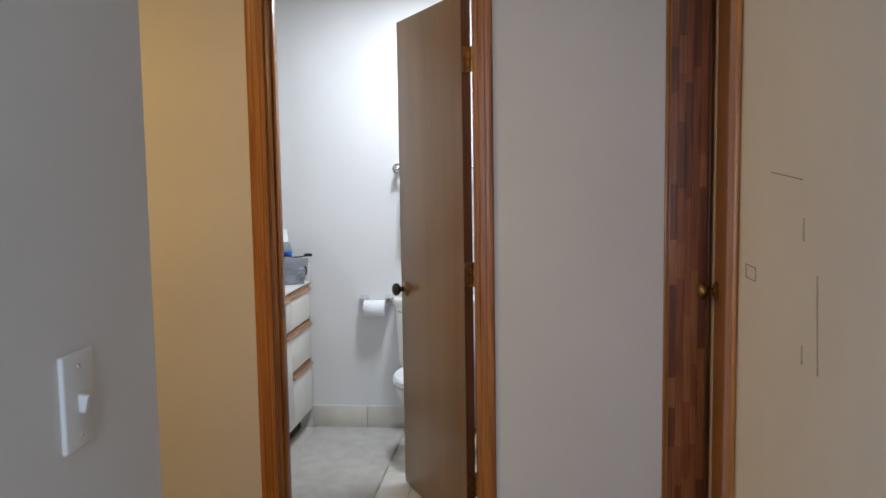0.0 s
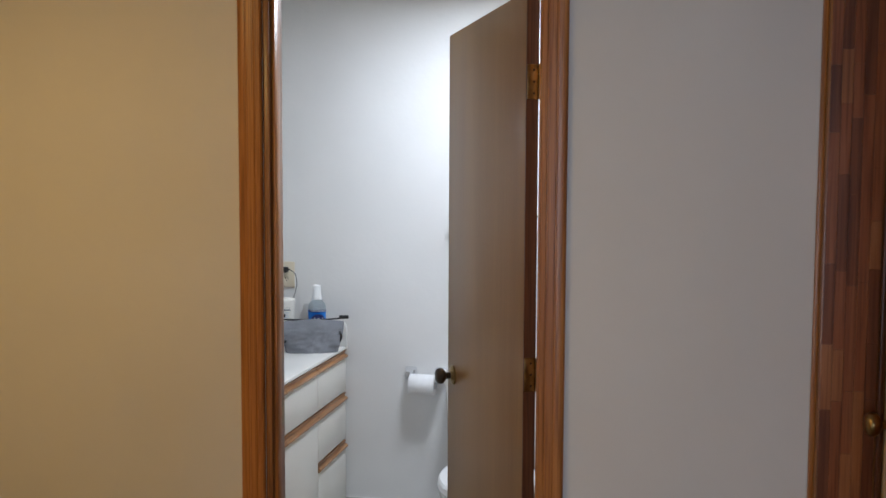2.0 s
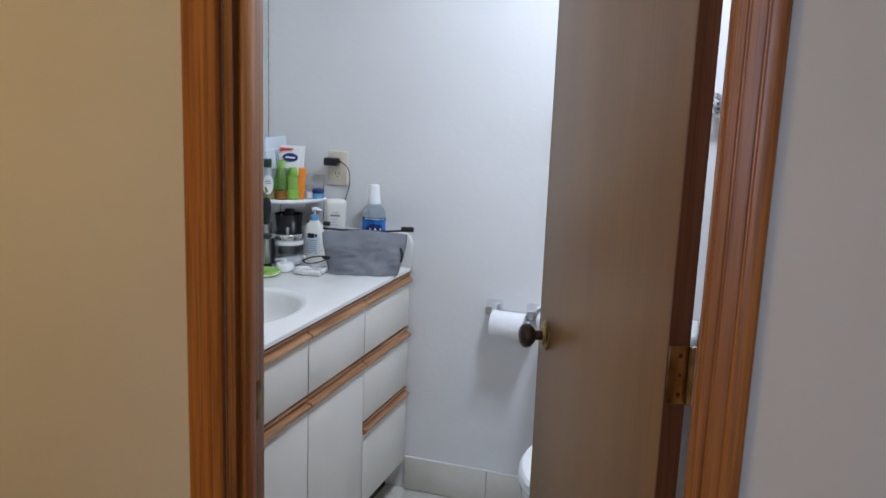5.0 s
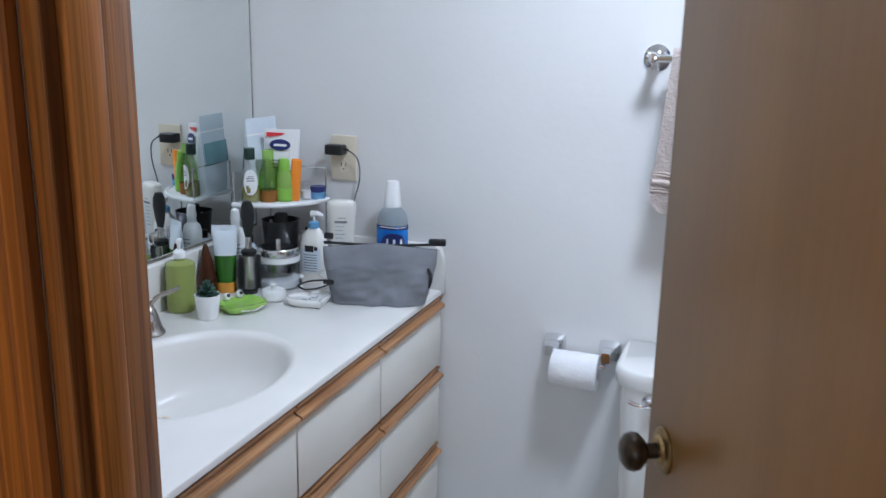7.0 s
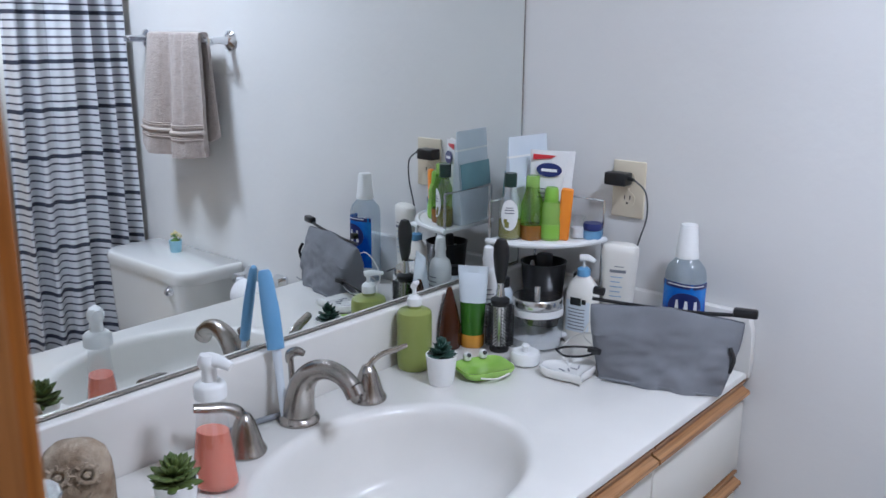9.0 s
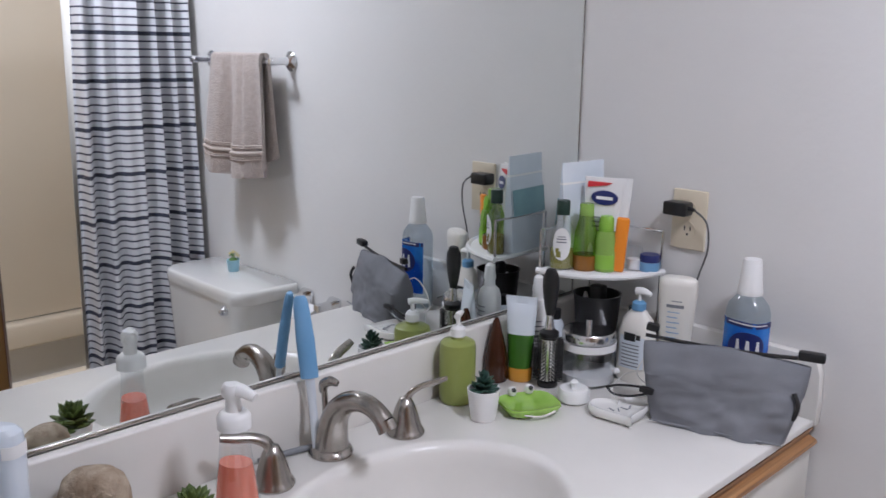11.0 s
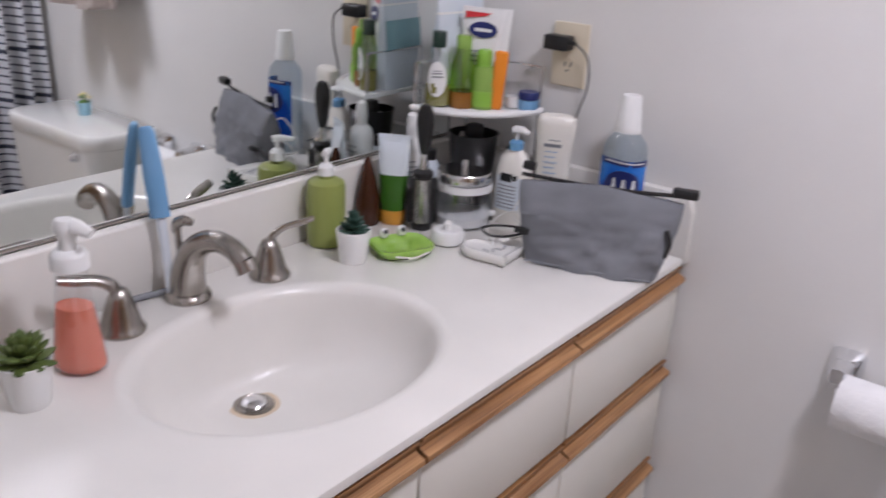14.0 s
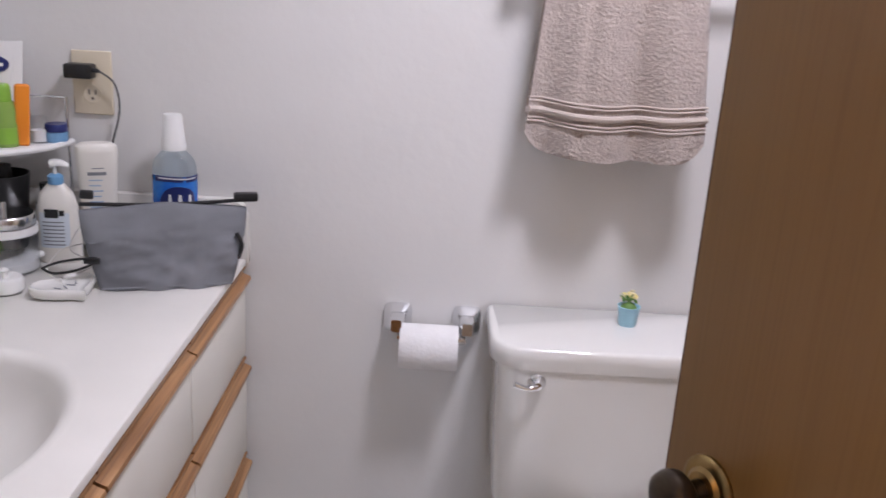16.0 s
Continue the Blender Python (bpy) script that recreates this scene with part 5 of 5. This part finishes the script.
t = base("comb", (-.824, 4.400, SZ), "orange plastic comb standing on the rack", "comb", 30)
part("comb", turned(box(-.0125, -.006, 0, .0125, .006, .108, .005, 3), Matrix.Rotation(radians(4), 4, "Y")), M_ORANGE, t)
t = base("refill_pouch", (-.926, 4.414, SZ), "pale blue stand-up refill pouch", "pouch", 84)
bm = bmesh.new()
rings = [[bm.verts.new((w * q, d * s, z)) for q, s in ((-1, -1), (-.5, -1.3), (0, -1.4), (.5, -1.3), (1, -1), (1, 1), (.5, 1.3), (0, 1.4), (-.5, 1.3), (-1, 1))] for w, d, z in ((.054, .011, 0), (.058, .011, .05), (.060, .007, .12), (.060, .003, .165), (.060, .001, .196), (.059, .001, .205))]
for a, b2 in zip(rings, rings[1:]):
    for k in range(10):
        bm.faces.new((a[k], a[(k + 1) % 10], b2[(k + 1) % 10], b2[k]))
bm.faces.new(rings[0])
bm.faces.new(rings[-1])
part("body", bm, M_FILM, t, angle=60)
part("seal_band", box(-.0602, -.0046, .162, .0602, .0046, .166), M_WHITE, t)
part("back_print", turned(box(-.058, -.0006, .0, .058, .0006, .055), Matrix.Translation((0, .0155, .080)) @ Matrix.Rotation(radians(6), 4, "X")), M_TEAL, t)
b, body = bottle("small_jar", (-.812, 4.440, SZ), "small clear jar with a pale lid", "jar", [(0, 0), (.016, 0), (.017, .003), (.017, .038), (.015, .046), (0, .048)], M_GLASS)
part("contents", lathe([(0, .002), (.014, .002), (.014, .022), (0, .023)], 20), M_PAPER, b)
b, body = bottle("small_jar", (-.786, 4.4545, SZ), "small blue jar with a dark lid", "jar", [(0, 0), (.018, 0), (.019, .003), (.019, .018), (0, .019)], M_SKY)
part("lid", lathe([(0, .019), (.0195, .019), (.0195, .031), (.018, .033), (0, .033)], 24), M_NAVY, b)

# under the upper shelf
LZ = TOP_Z + .0205
b = base("black_case", (-.868, 4.402, LZ), "black ribbed plastic cup on the lower shelf", "cup")
part("cup", lathe([(0, 0), (.034, 0), (.036, .003), (.047, .133), (.049, .138), (.046, .138), (.036, .02), (0, .02)], 24), M_BLACK, b)
part("clip", box(-.012, -.012, .02, .016, .012, .155, .004), M_BLACK, b)
b, body = bottle("amber_bottle", (-.812, 4.452, LZ), "small amber bottle with a black cap on the lower shelf", "bottle", [(0, 0), (.018, 0), (.019, .003), (.019, .075), (.010, .088), (.010, .094), (0, .094)], M_AMBER)
part("cap", lathe([(0, .093), (.0115, .093), (.0115, .112), (0, .113)], 18), M_BLACK, b)
label_wrap(body, .0193, .03, .06, -150, -30, M_YEL)
b, body = bottle("hair_product", (-.932, 4.352, LZ), "small grey bottle with a dark cap on the lower shelf", "bottle", [(0, 0), (.017, 0), (.018, .003), (.018, .07), (.012, .08), (0, .081)], M_FILM)
part("cap", lathe([(0, .080), (.011, .080), (.011, .100), (0, .101)], 18), M_BLACK, b)

# blue-handled scraper leaning on the backsplash
t = base("blue_brush", (-.960, 3.762, TOP_Z), "pale blue handled cleaning brush leaning on the mirror", "brush")
part("stem", tube([(.028, -.006, .004), (.010, .0, .070), (.000, .002, .126)], [.0075, .0065, .008], 12, flat=.6), M_FILM, t)
part("handle", tube([(.000, .002, .120), (-.012, .004, .18), (-.025, .006, .236), (-.0275, .006, .248)], [.0145, .0150, .0120, .007], 16, flat=.6), M_SKY, t)
t = base("grey_cord", (-.955, 3.72, TOP_Z), "short grey rod lying by the backsplash", "rod")
part("rod", tube([(-.012, -.05, .006), (-.006, .0, .006), (.005, .055, .006)], .005, 10), M_INK, t)

# near end: toothbrush stand, tube, tall can, lotion
b, body = bottle("spray_can", (-.950, 3.302, TOP_Z), "tall pale blue and white toiletry bottle", "bottle",
                 [(0, 0), (.024, 0), (.026, .003), (.027, .10), (.028, .16), (.026, .178), (.02, .184), (0, .185)], M_FILM, 1.1, .7, 35, 3)
bars(body, .0283, [(.150, .016, -60, 40), (.09, .003, -100, -40), (.08, .003, -100, -55)], M_WHITE, 1.1, .7, 3)
b, body = bottle("tall_box", (-.955, 3.225, TOP_Z), "pale blue-white bottle behind the toothbrush stand", "bottle", [(0, 0), (.026, 0), (.027, .003), (.027, .205), (.025, .212), (0, .213)], M_FILM, 1, .8, 20, 4)
st = base("toothbrush_stand", (-.859, 3.217, TOP_Z), "chrome wire toothbrush stand with brushes", "toothbrush holder", 30)
part("foot", lathe([(0, 0), (.038, 0), (.039, .004), (.034, .010), (0, .010)], 30), M_CHROME, st)
part("frame", tube([(-.020, 0, .008), (-.020, 0, .18), (-.018, 0, .272), (-.008, 0, .282), (.008, 0, .282), (.018, 0, .272), (.020, 0, .18), (.020, 0, .008)], .0035, 10), M_CHROME, st)
part("ring", lathe([(.030, .140), (.034, .140), (.034, .148), (.030, .148), (.030, .140)], 28), M_CHROME, st)
for k, (x, y, m1, m2) in enumerate(((.012, .022, M_WHITE, M_TEAL), (-.012, .022, M_WHITE, M_SKY), (0, -.026, M_WHITE, M_TEAL))):
    tb = base("toothbrush", (-.859 + x * .9, 3.217 + y * .9, TOP_Z + .0105), "white toothbrush with a coloured grip in the stand", "toothbrush", 30 * k, group="toothbrushes")
    part("handle", tube([(0, 0, 0), (.002, 0, .07), (.0, 0, .14), (.002, 0, .185)], [.006, .0075, .005, .004], 10), m1, tb)
    part("grip", tube([(.0016, 0, .05), (.0012, 0, .10)], .0085, 10), m2, tb)
    part("head", box(-.006, -.004, .180, .006, .004, .208, .002), M_WHITE, tb)
b, body = bottle("toothpaste_tube", (-.815, 3.236, TOP_Z), "white and blue toothpaste tube standing on its cap", "toothpaste", [(0, 0), (.016, 0), (.017, .003), (.016, .022), (.019, .03), (.022, .10), (.023, .125), (0, .126)], M_WHITE, 1, .6, -40)
label_wrap(body, .0232, .075, .118, -170, 60, M_SKY, 1, .6)
b, body = bottle("lotion_bottle", (-.715, 3.190, TOP_Z), "large cream lotion bottle with olive pump and green band", "bottle",
                 [(0, 0), (.038, 0), (.042, .005), (.043, .08), (.041, .125), (.033, .150), (.018, .163), (.014, .170), (0, .170)], M_OFFWHITE, 1, .68, 38, 2.5)
part("pump_collar", lathe([(0, .168), (.0165, .168), (.0165, .190), (.010, .196), (0, .196)], 22), M_CAP, b)
part("pump_nozzle", tube([(-.010, 0, .200), (.006, 0, .204), (.034, 0, .198)], [.009, .0085, .005], 12, flat=.7), M_OFFWHITE, b)
label_wrap(body, .0434, .083, .101, -120, -20, M_GREENB, 1, .68, 2.5, lab="green printed band")
bars(body, .0434, [(.109, .007, -108, -62), (.122, .002, -100, -60)], M_INK, 1, .68, 2.5)
bars(body, .0442, [(.089, .005, -100, -55)], M_WHITE, 1, .68, 2.5)
bars(body, .0436, [(.034, .026, -96, -78)], M_RED, 1, .68, 2.5)
bars(body, .0436, [(.028, .014, -52, -34)], M_GREENB, 1, .68, 2.5)

# floor tiles of the bathroom, one object each on one mesh
tile_mesh = mesh_of("tile", box(-.0985, -.0985, -.0075, .0985, .0985, 0, .0015, 1), M_TILE, 30)
for i in range(8):
    for j in range(8):
        x, y = -.90 + i * .2, 3.135 + j * .2
        if x < .62:
            o = new("tile", tile_mesh)
            o.location, o.parent = (x, y, -.0005), floor
